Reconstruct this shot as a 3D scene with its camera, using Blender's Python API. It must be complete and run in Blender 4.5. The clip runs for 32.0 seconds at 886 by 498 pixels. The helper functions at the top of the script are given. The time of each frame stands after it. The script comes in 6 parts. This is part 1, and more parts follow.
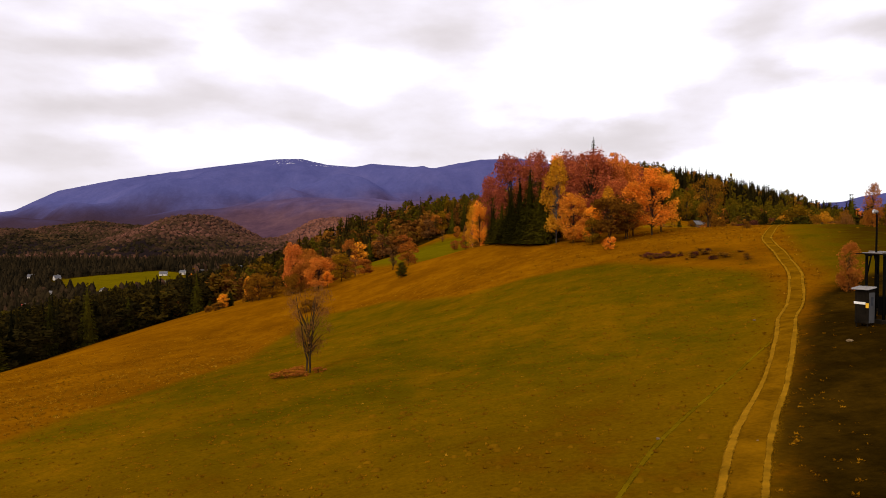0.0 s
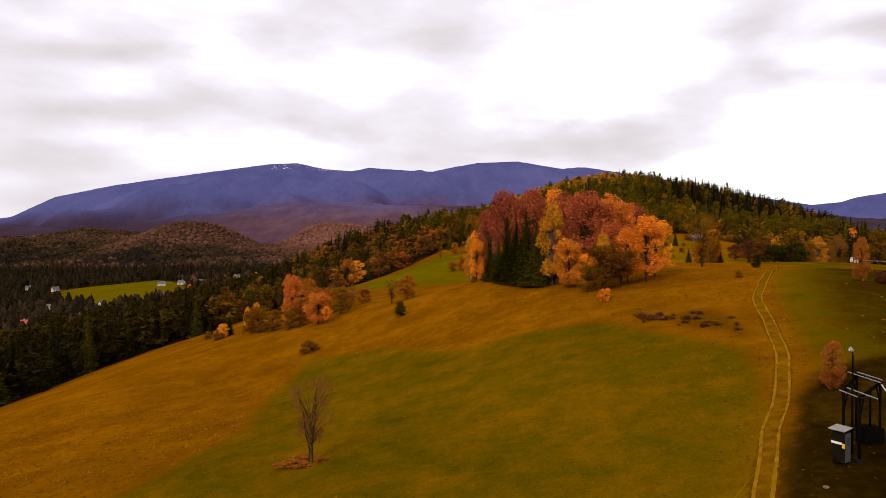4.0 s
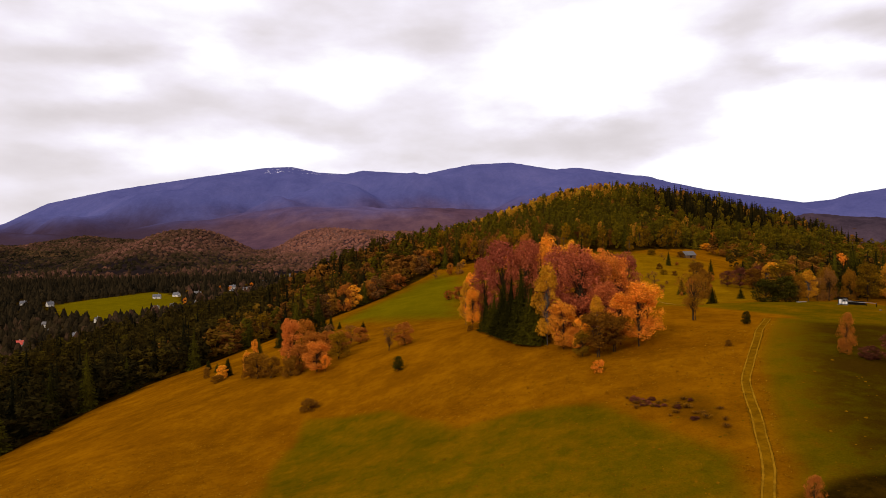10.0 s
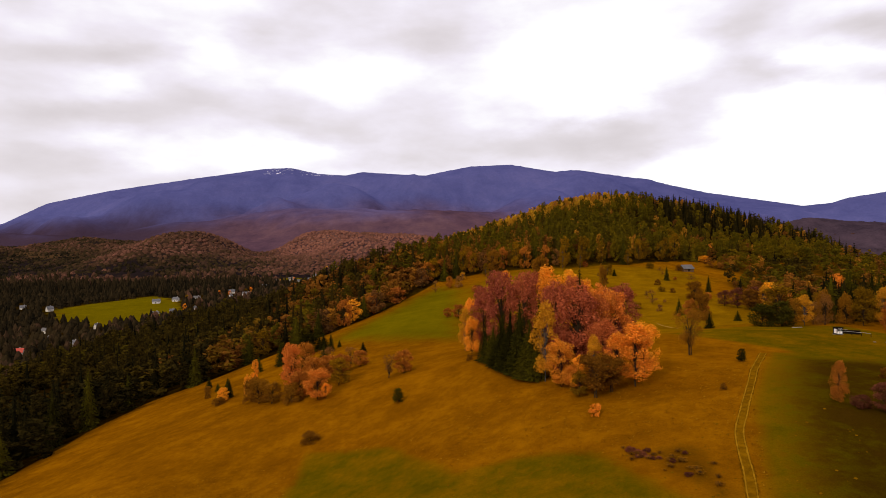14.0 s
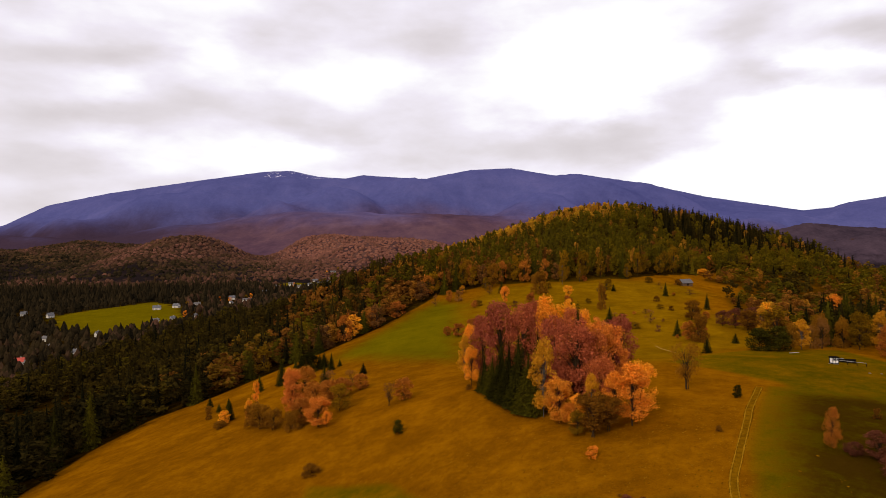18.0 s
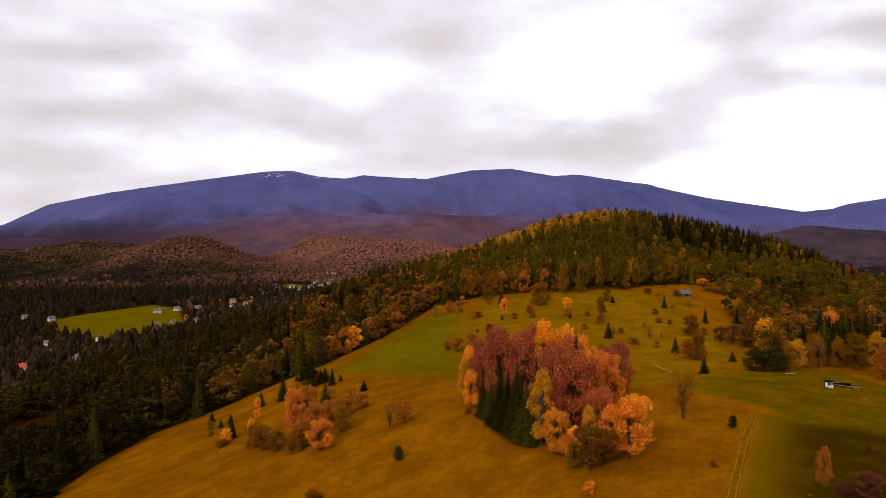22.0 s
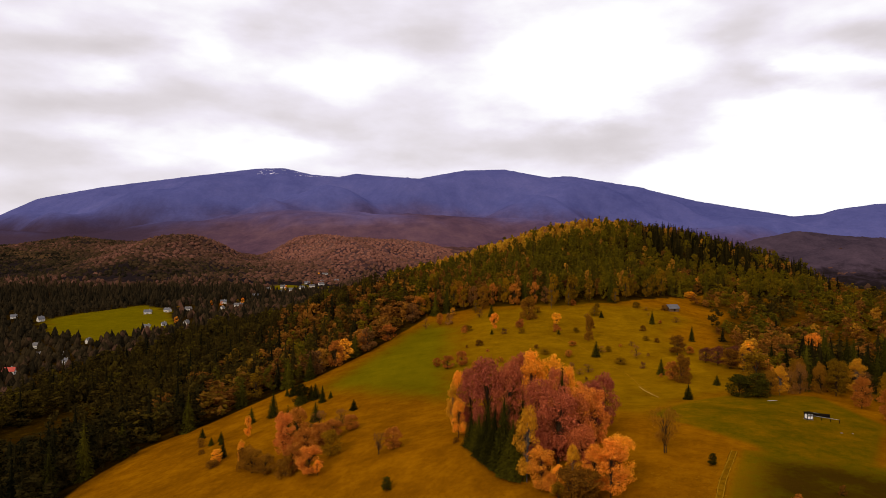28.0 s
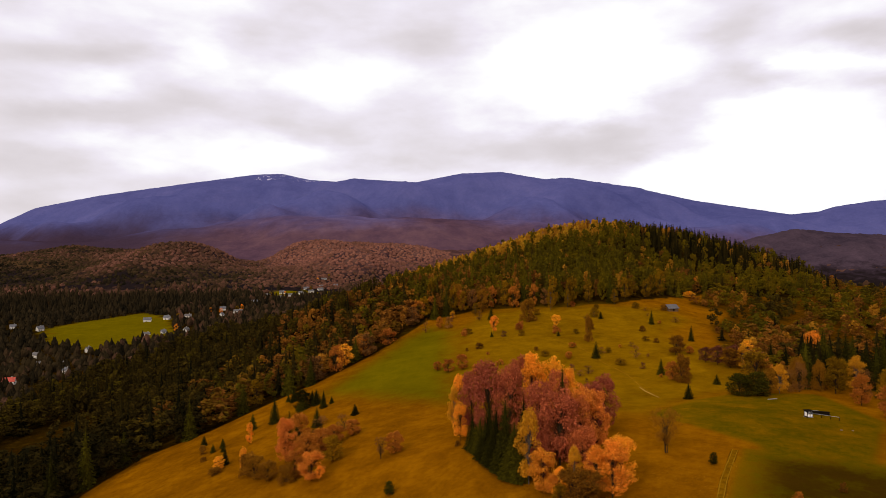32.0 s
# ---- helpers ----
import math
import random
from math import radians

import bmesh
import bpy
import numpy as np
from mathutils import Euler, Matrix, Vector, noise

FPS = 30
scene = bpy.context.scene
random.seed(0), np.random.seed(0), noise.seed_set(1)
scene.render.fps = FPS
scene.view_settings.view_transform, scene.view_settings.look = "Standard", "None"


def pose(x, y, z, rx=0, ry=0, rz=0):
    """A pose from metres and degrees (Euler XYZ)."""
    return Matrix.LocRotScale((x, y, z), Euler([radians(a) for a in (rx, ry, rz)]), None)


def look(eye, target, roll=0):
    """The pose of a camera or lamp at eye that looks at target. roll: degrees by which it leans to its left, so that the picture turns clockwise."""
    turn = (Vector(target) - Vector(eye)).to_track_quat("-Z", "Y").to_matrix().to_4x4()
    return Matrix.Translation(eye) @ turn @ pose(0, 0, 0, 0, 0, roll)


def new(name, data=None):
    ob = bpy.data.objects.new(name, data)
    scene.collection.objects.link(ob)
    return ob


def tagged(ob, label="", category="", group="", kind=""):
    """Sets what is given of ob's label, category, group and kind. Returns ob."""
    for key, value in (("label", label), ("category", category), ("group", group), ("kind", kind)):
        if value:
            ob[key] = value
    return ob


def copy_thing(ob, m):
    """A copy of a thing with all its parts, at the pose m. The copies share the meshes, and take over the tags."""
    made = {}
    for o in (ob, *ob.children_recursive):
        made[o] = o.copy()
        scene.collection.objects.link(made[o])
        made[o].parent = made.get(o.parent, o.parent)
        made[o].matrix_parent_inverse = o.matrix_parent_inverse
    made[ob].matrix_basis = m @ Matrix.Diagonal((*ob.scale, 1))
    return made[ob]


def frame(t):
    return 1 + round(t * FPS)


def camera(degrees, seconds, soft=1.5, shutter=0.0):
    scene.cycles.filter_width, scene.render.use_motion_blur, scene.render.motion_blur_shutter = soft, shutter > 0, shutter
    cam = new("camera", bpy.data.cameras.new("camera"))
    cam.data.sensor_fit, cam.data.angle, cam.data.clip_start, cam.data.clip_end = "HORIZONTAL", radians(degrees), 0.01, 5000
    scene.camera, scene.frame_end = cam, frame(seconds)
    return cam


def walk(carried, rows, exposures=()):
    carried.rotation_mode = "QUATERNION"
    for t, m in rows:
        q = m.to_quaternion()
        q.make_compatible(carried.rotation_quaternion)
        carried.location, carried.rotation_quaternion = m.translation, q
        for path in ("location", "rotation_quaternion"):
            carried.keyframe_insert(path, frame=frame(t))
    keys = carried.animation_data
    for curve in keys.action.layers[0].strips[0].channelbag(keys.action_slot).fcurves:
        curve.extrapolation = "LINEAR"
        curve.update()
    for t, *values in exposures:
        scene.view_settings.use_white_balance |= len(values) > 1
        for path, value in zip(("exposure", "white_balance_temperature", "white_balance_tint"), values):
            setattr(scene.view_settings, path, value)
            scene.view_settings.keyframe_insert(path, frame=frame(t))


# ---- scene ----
# The camera climbs nearly straight up over the meadow.
cam = camera(70, 32.0, soft=0.85)
PATH = [
    (0, (0.00, 0.00, 0.00), (-15.2, 999.7, -16.8), 0.47),
    (0.5, (0.29, 0.12, 1.36), (-16.0, 999.6, -25.8), -0.09),
    (1, (0.30, -0.02, 2.60), (-13.8, 999.7, -18.9), -0.02),
    (1.5, (0.31, -0.27, 3.79), (-14.6, 999.5, -11.9), 0.09),
    (2, (0.29, -0.49, 5.07), (-12.7, 999.3, -7.6), -0.45),
    (2.5, (0.29, -0.86, 6.39), (-15.6, 998.8, -12.5), -0.22),
    (3, (0.19, -1.25, 7.59), (-13.3, 998.6, -7.3), -0.17),
    (3.5, (0.14, -1.64, 8.77), (-12.7, 998.2, -4.0), 0.12),
    (5.5, (-0.20, -2.72, 13.78), (-7.9, 997.1, -4.8), -0.26),
    (6, (-0.14, -2.89, 15.13), (-8.2, 996.9, -2.8), -0.02),
    (6.5, (-0.09, -3.22, 16.46), (-7.6, 996.6, -0.6), -0.20),
    (7, (0.01, -3.60, 17.84), (-7.4, 996.2, -1.5), -0.31),
    (7.5, (0.05, -4.09, 19.10), (-6.1, 995.8, 6.2), -0.38),
    (8, (0.10, -4.56, 20.19), (-5.2, 995.4, 11.5), -0.19),
    (8.5, (0.12, -4.66, 21.38), (-4.8, 995.2, 6.3), -0.36),
    (9, (-0.14, -4.45, 22.70), (-3.7, 995.5, 9.1), -0.15),
    (9.5, (-0.18, -4.51, 23.82), (-4.2, 995.4, 10.4), -0.16),
    (10, (-0.23, -4.63, 25.06), (-3.9, 995.3, 10.8), -0.66),
    (10.5, (-0.23, -4.82, 26.26), (-4.4, 995.0, 9.6), -0.48),
    (11, (-0.22, -5.01, 27.46), (-2.3, 994.9, 16.7), -0.36),
    (11.5, (-0.15, -5.29, 28.51), (-4.0, 994.6, 16.8), -0.65),
    (12, (-0.15, -5.46, 29.83), (-3.8, 994.4, 16.0), -0.54),
    (12.5, (-0.14, -5.73, 30.96), (-3.1, 994.2, 17.5), -0.70),
    (13, (-0.11, -6.14, 32.09), (-3.6, 993.8, 20.5), -0.38),
    (13.5, (-0.20, -6.51, 33.04), (-1.6, 993.4, 23.7), -0.24),
    (14, (-0.32, -6.65, 34.18), (-2.8, 993.2, 20.5), -0.41),
    (14.5, (-0.18, -6.81, 35.31), (-1.9, 993.2, 26.7), -0.56),
    (16.5, (-0.31, -7.85, 39.85), (-2.9, 992.1, 29.6), -0.34),
    (17, (-0.31, -8.12, 40.92), (-1.9, 991.8, 26.8), -0.15),
    (17.5, (-0.32, -8.39, 41.95), (-2.0, 991.6, 33.2), -0.11),
    (18, (-0.28, -8.61, 42.97), (-2.7, 991.3, 32.4), -0.23),
    (18.5, (-0.19, -8.85, 43.95), (-1.1, 991.1, 34.6), 0.05),
    (19, (-0.15, -9.08, 44.97), (-1.1, 990.9, 33.5), -0.12),
    (19.5, (-0.15, -9.36, 46.02), (0.2, 990.6, 34.1), -0.39),
    (20, (-0.11, -9.69, 47.10), (-1.6, 990.3, 37.9), 0.00),
    (20.5, (-0.18, -10.00, 48.14), (-1.4, 989.9, 36.5), 0.03),
    (21, (-0.24, -10.36, 49.27), (-2.3, 989.6, 41.2), -0.19),
    (21.5, (-0.28, -10.69, 50.31), (-2.3, 989.2, 37.7), -0.24),
    (22, (-0.29, -11.06, 51.38), (-3.1, 988.9, 39.3), -0.04),
    (22.5, (-0.35, -11.36, 52.31), (-2.8, 988.6, 40.0), -0.05),
    (23, (-0.28, -11.64, 53.34), (-3.4, 988.3, 42.8), 0.15),
    (23.5, (-0.24, -11.96, 54.35), (-4.1, 988.0, 42.2), -0.19),
    (24, (-0.23, -12.29, 55.48), (-4.3, 987.7, 45.9), -0.21),
    (24.5, (-0.25, -12.68, 56.56), (-5.6, 987.3, 46.2), -0.30),
    (25, (-0.27, -13.02, 57.60), (-5.4, 986.9, 43.9), -0.10),
    (25.5, (-0.24, -13.35, 58.54), (-5.1, 986.6, 49.9), -0.19),
    (27.5, (0.03, -14.30, 61.93), (-15.4, 985.4, 42.3), -0.71),
    (28, (0.17, -14.27, 62.07), (9.9, 985.6, 47.1), 0.73),
    (28.5, (0.22, -14.23, 61.82), (-0.0, 985.8, 55.4), -0.12),
    (29, (0.15, -14.14, 61.68), (4.6, 985.8, 52.4), 0.02),
    (29.5, (0.13, -14.08, 61.69), (8.4, 985.9, 54.5), 0.05),
    (30, (0.10, -14.13, 61.78), (5.3, 985.8, 53.7), 0.06),
    (30.5, (0.06, -14.29, 61.97), (11.8, 985.6, 54.5), -0.03),
    (31, (0.03, -14.60, 62.13), (8.6, 985.3, 53.9), 0.01),
    (31.5, (0.04, -14.90, 62.24), (11.5, 985.0, 55.6), 0.07),
    (32, (0.13, -15.08, 62.34), (12.0, 984.8, 52.4), -0.14),
]
walk(cam, [(t, look(eye, target, roll)) for t, eye, target, roll in PATH],
     [(0, 0.05), (5, 0.02), (10, -0.03), (20, -0.07), (32, -0.09)])

# ---- sky, sun and exposure ----
SUN_TURN, SUN_HEIGHT = radians(215), radians(34)   # compass turn from +y towards +x, and height


def make_world():
    world = bpy.data.worlds.new("overcast_sky")
    scene.world = world
    world.use_nodes = True
    nt = world.node_tree
    nt.nodes.clear()
    n, l = nt.nodes.new, nt.links.new
    out, bg = n("ShaderNodeOutputWorld"), n("ShaderNodeBackground")
    bg.inputs["Strength"].default_value = 0.1
    sky = n("ShaderNodeTexSky")
    sky.sky_type, sky.sun_disc = "NISHITA", False
    sky.sun_elevation, sky.sun_rotation = SUN_HEIGHT, SUN_TURN
    tc, mp = n("ShaderNodeTexCoord"), n("ShaderNodeMapping")
    mp.inputs["Scale"].default_value = (-1.0, 1.0, 2.6)
    mp.inputs["Location"].default_value = (0.35, 0.0, 0.12)
    big, fine = n("ShaderNodeTexNoise"), n("ShaderNodeTexNoise")
    big.inputs["Scale"].default_value, big.inputs["Detail"].default_value, big.inputs["Roughness"].default_value = 1.7, 5, 0.5
    big.inputs["Distortion"].default_value = 0.5
    fine.inputs["Scale"].default_value, fine.inputs["Detail"].default_value = 7.5, 7
    mix = n("ShaderNodeMix")
    mix.data_type, mix.inputs["Factor"].default_value = "FLOAT", 0.45
    ramp = n("ShaderNodeValToRGB")
    cr = ramp.color_ramp
    cr.elements[0].position, cr.elements[0].color = 0.22, (0.53, 0.475, 0.47, 1)
    cr.elements[1].position, cr.elements[1].color = 0.59, (1.0, 1.0, 1.0, 1)
    e = cr.elements.new(0.42)
    e.color = (0.72, 0.665, 0.70, 1)
    e = cr.elements.new(0.50)
    e.color = (0.83, 0.78, 0.86, 1)
    gain, over = n("ShaderNodeVectorMath"), n("ShaderNodeMix")
    gain.operation, gain.inputs[1].default_value = "SCALE", (1, 1, 1)
    gain.inputs["Scale"].default_value = 11.5
    over.data_type, over.inputs["Factor"].default_value = "RGBA", 0.96
    l(tc.outputs["Generated"], mp.inputs["Vector"])
    l(mp.outputs["Vector"], big.inputs["Vector"])
    l(mp.outputs["Vector"], fine.inputs["Vector"])
    l(big.outputs["Fac"], mix.inputs["A"])
    l(fine.outputs["Fac"], mix.inputs["B"])
    # gaps (paler) and cloud banks (greyer) ahead: place (across, up), half size, and how much
    gaps = [(0.18, 0.30, 0.135, 0.075, 0.20), (0.23, 0.225, 0.09, 0.045, 0.10), (0.555, 0.15, 0.13, 0.085, 0.24), (0.60, 0.302, 0.11, 0.013, 0.15), (-0.14, 0.285, 0.10, 0.032, 0.08), (-0.41, 0.315, 0.07, 0.035, 0.13), (-0.24, 0.26, 0.08, 0.03, 0.07),
            (-0.54, 0.270, 0.05, 0.022, 0.08), (-0.40, 0.150, 0.13, 0.026, 0.13), (-0.255, 0.163, 0.07, 0.018, 0.10), (-0.55, 0.178, 0.10, 0.014, 0.07), (-0.12, 0.118, 0.12, 0.014, 0.07), (0.33, 0.12, 0.10, 0.03, 0.08)]
    greys = [(-0.045, 0.335, 0.11, 0.036, -0.072), (-0.09, 0.172, 0.11, 0.045, -0.108), (-0.60, 0.310, 0.16, 0.017, -0.101), (-0.63, 0.222, 0.14, 0.017, -0.101), (-0.68, 0.140, 0.11, 0.030, -0.094), (-0.41, 0.236, 0.09, 0.028, -0.050),
             (-0.27, 0.212, 0.09, 0.024, -0.043), (0.455, 0.283, 0.055, 0.035, -0.130), (0.35, 0.232, 0.075, 0.034, -0.137), (0.23, 0.182, 0.10, 0.026, -0.122), (0.10, 0.160, 0.11, 0.030, -0.122), (0.30, 0.158, 0.13, 0.024, -0.086),
             (0.445, 0.350, 0.06, 0.030, -0.101), (0.63, 0.345, 0.09, 0.018, -0.122), (0.505, 0.264, 0.05, 0.016, -0.108), (0.685, 0.264, 0.05, 0.015, -0.115), (-0.66, 0.075, 0.10, 0.030, -0.072), (-0.28, 0.345, 0.12, 0.02, -0.036)]
    xyz, wob = n("ShaderNodeSeparateXYZ"), n("ShaderNodeTexNoise")
    wob.inputs["Scale"].default_value, wob.inputs["Detail"].default_value, wob.inputs["Roughness"].default_value = 7.0, 5, 0.6
    l(tc.outputs["Generated"], xyz.inputs[0])
    l(mp.outputs["Vector"], wob.inputs["Vector"])

    def calc(op, a, b=0.0):
        k = n("ShaderNodeMath")
        k.operation = op
        for i, q in enumerate((a, b)):
            if isinstance(q, (int, float)):
                k.inputs[i].default_value = q
            else:
                l(q, k.inputs[i])
        return k.outputs[0]

    ahead = calc("MAXIMUM", xyz.outputs["Y"], 0.02)
    wobble = n("ShaderNodeSeparateColor")
    l(wob.outputs["Color"], wobble.inputs[0])
    across = calc("ADD", calc("SUBTRACT", calc("DIVIDE", xyz.outputs["X"], ahead), 0.035), calc("MULTIPLY", calc("SUBTRACT", wobble.outputs[0], 0.5), 0.13))
    above = calc("ADD", calc("ADD", calc("DIVIDE", xyz.outputs["Z"], ahead), 0.012), calc("MULTIPLY", calc("SUBTRACT", wobble.outputs[1], 0.5), 0.05))
    tone = calc("ADD", calc("MULTIPLY", calc("SUBTRACT", mix.outputs["Result"], 0.5), 0.32), 0.499)
    tone = calc("ADD", tone, calc("MULTIPLY", calc("SUBTRACT", fine.outputs["Fac"], 0.5), 0.17))
    for u, v, a, b, gainof in gaps + greys:
        du, dv = calc("DIVIDE", calc("SUBTRACT", across, u), a), calc("DIVIDE", calc("SUBTRACT", above, v), b)
        fall = calc("POWER", 2.718, calc("MULTIPLY", calc("ADD", calc("MULTIPLY", du, du), calc("MULTIPLY", dv, dv)), -0.9))
        tone = calc("ADD", tone, calc("MULTIPLY", fall, gainof))
    l(tone, ramp.inputs["Fac"])
    l(ramp.outputs["Color"], gain.inputs[0])
    l(sky.outputs["Color"], over.inputs["A"])
    l(gain.outputs["Vector"], over.inputs["B"])
    l(over.outputs["Result"], bg.inputs["Color"])
    l(bg.outputs["Background"], out.inputs["Surface"])


make_world()
sun = new("sun", bpy.data.lights.new("sun", "SUN"))
sun.data.energy, sun.data.angle, sun.data.color = 1.8, radians(14), (1.0, 0.86, 0.66)
sun.matrix_world = look((math.sin(SUN_TURN) * math.cos(SUN_HEIGHT), math.cos(SUN_TURN) * math.cos(SUN_HEIGHT), math.sin(SUN_HEIGHT)), (0, 0, 0))


# ---- materials ----
def material(name, rough=0.9):
    m = bpy.data.materials.new(name)
    m.use_nodes = True
    b = m.node_tree.nodes["Principled BSDF"]
    b.inputs["Roughness"].default_value = rough
    b.inputs["Specular IOR Level"].default_value = 0.0
    return m, m.node_tree, b


def ramp_node(nt, stops):
    r = nt.nodes.new("ShaderNodeValToRGB").color_ramp
    node = nt.nodes[-1]
    while len(r.elements) < len(stops):
        r.elements.new(0.5)
    for e, (p, c) in zip(r.elements, stops):
        e.position, e.color = p, (*c, 1)
    return node


def noise_node(nt, scale, detail=4, rough=0.55, vector=None):
    k = nt.nodes.new("ShaderNodeTexNoise")
    k.inputs["Scale"].default_value, k.inputs["Detail"].default_value, k.inputs["Roughness"].default_value = scale, detail, rough
    if vector is None:
        vector = nt.nodes.new("ShaderNodeNewGeometry").outputs["Position"]
    nt.links.new(vector, k.inputs["Vector"])
    return k


def mix_colour(nt, fac, a, b, blend="MIX"):
    m = nt.nodes.new("ShaderNodeMix")
    m.data_type, m.blend_type = "RGBA", blend
    for value, slot in ((fac, "Factor"), (a, "A"), (b, "B")):
        if isinstance(value, (int, float)):
            m.inputs[slot].default_value = value
        elif isinstance(value, tuple):
            m.inputs[slot].default_value = (*value, 1)
        else:
            nt.links.new(value, m.inputs[slot])
    return m.outputs["Result"]


def maths(nt, op, a, b=0.0):
    m = nt.nodes.new("ShaderNodeMath")
    m.operation = op
    for value, slot in ((a, 0), (b, 1)):
        if isinstance(value, (int, float)):
            m.inputs[slot].default_value = value
        else:
            nt.links.new(value, m.inputs[slot])
    return m.outputs[0]


def bump(nt, b, height, strength, distance):
    k = nt.nodes.new("ShaderNodeBump")
    k.inputs["Strength"].default_value, k.inputs["Distance"].default_value = strength, distance
    nt.links.new(height, k.inputs["Height"])
    nt.links.new(k.outputs["Normal"], b.inputs["Normal"])


def leaf_material(name, stops, by="object", glow=0.25):
    """Foliage: colour by tree (its own random, or the tint of a joined wood), varied by clump; thin leaves let light through."""
    m, nt, b = material(name, 0.75)
    if by == "object":
        pick = nt.nodes.new("ShaderNodeObjectInfo").outputs["Random"]
    else:
        k = nt.nodes.new("ShaderNodeAttribute")
        k.attribute_name = "tint"
        pick = k.outputs["Fac"]
    geo = nt.nodes.new("ShaderNodeNewGeometry")
    island = geo.outputs["Random Per Island"]
    spread = maths(nt, "ADD", pick, maths(nt, "MULTIPLY", maths(nt, "SUBTRACT", island, 0.5), 0.22 if by == "object" else 0.05))
    r = ramp_node(nt, stops)
    nt.links.new(spread, r.inputs["Fac"])
    big = noise_node(nt, 0.35, 3)
    shade = maths(nt, "ADD", 0.55, maths(nt, "MULTIPLY", big.outputs["Fac"], 0.9))
    lo, span = (0.7, 0.6) if by == "object" else (0.88, 0.24)
    shade = maths(nt, "MULTIPLY", shade, maths(nt, "ADD", lo, maths(nt, "MULTIPLY", island, span)))
    col = mix_colour(nt, 1.0, r.outputs["Color"], shade, "MULTIPLY")
    nt.links.new(col, b.inputs["Base Color"])
    tr = nt.nodes.new("ShaderNodeBsdfTranslucent")
    nt.links.new(col, tr.inputs["Color"])
    ms = nt.nodes.new("ShaderNodeMixShader")
    ms.inputs[0].default_value = glow
    nt.links.new(b.outputs[0], ms.inputs[1])
    nt.links.new(tr.outputs[0], ms.inputs[2])
    nt.links.new(ms.outputs[0], nt.nodes["Material Output"].inputs["Surface"])
    return m


def bark_material(name, dark, light, scale=3.0):
    m, nt, b = material(name, 0.95)
    k = noise_node(nt, scale, 6, 0.7)
    r = ramp_node(nt, [(0.3, dark), (0.7, light)])
    nt.links.new(k.outputs["Fac"], r.inputs["Fac"])
    nt.links.new(r.outputs["Color"], b.inputs["Base Color"])
    bump(nt, b, k.outputs["Fac"], 0.5, 0.03)
    return m


def plain_material(name, colour, rough=0.7, metal=0.0, scale=4.0, spread=0.25):
    m, nt, b = material(name, rough)
    k, f = noise_node(nt, scale, 5), noise_node(nt, scale * 9, 3)
    v = maths(nt, "ADD", maths(nt, "MULTIPLY", k.outputs["Fac"], 0.7), maths(nt, "MULTIPLY", f.outputs["Fac"], 0.3))
    lo, hi = tuple(c * (1 - spread) for c in colour), tuple(min(1, c * (1 + spread)) for c in colour)
    r = ramp_node(nt, [(0.3, lo), (0.7, hi)])
    nt.links.new(v, r.inputs["Fac"])
    nt.links.new(r.outputs["Color"], b.inputs["Base Color"])
    b.inputs["Metallic"].default_value = metal
    b.inputs["Specular IOR Level"].default_value = 0.3 if rough < 0.8 else 0.0
    bump(nt, b, f.outputs["Fac"], 0.15, 0.01)
    return m


def worn_material(name, colour, scale, spread):
    """Trodden ground: thins out towards its edges, where the grass shows through, by the tint attribute."""
    m = plain_material(name, colour, 0.95, 0, scale, spread)
    nt = m.node_tree
    k = nt.nodes.new("ShaderNodeAttribute")
    k.attribute_name = "tint"
    ragged = noise_node(nt, 1.6, 5, 0.7)
    s = nt.nodes.new("ShaderNodeMapRange")
    s.interpolation_type = "SMOOTHSTEP"
    s.inputs["From Min"].default_value, s.inputs["From Max"].default_value = 0.15, 0.85
    nt.links.new(maths(nt, "ADD", k.outputs["Fac"], maths(nt, "MULTIPLY", maths(nt, "SUBTRACT", ragged.outputs["Fac"], 0.5), 1.2)), s.inputs["Value"])
    nt.links.new(s.outputs["Result"], nt.nodes["Principled BSDF"].inputs["Alpha"])
    return m


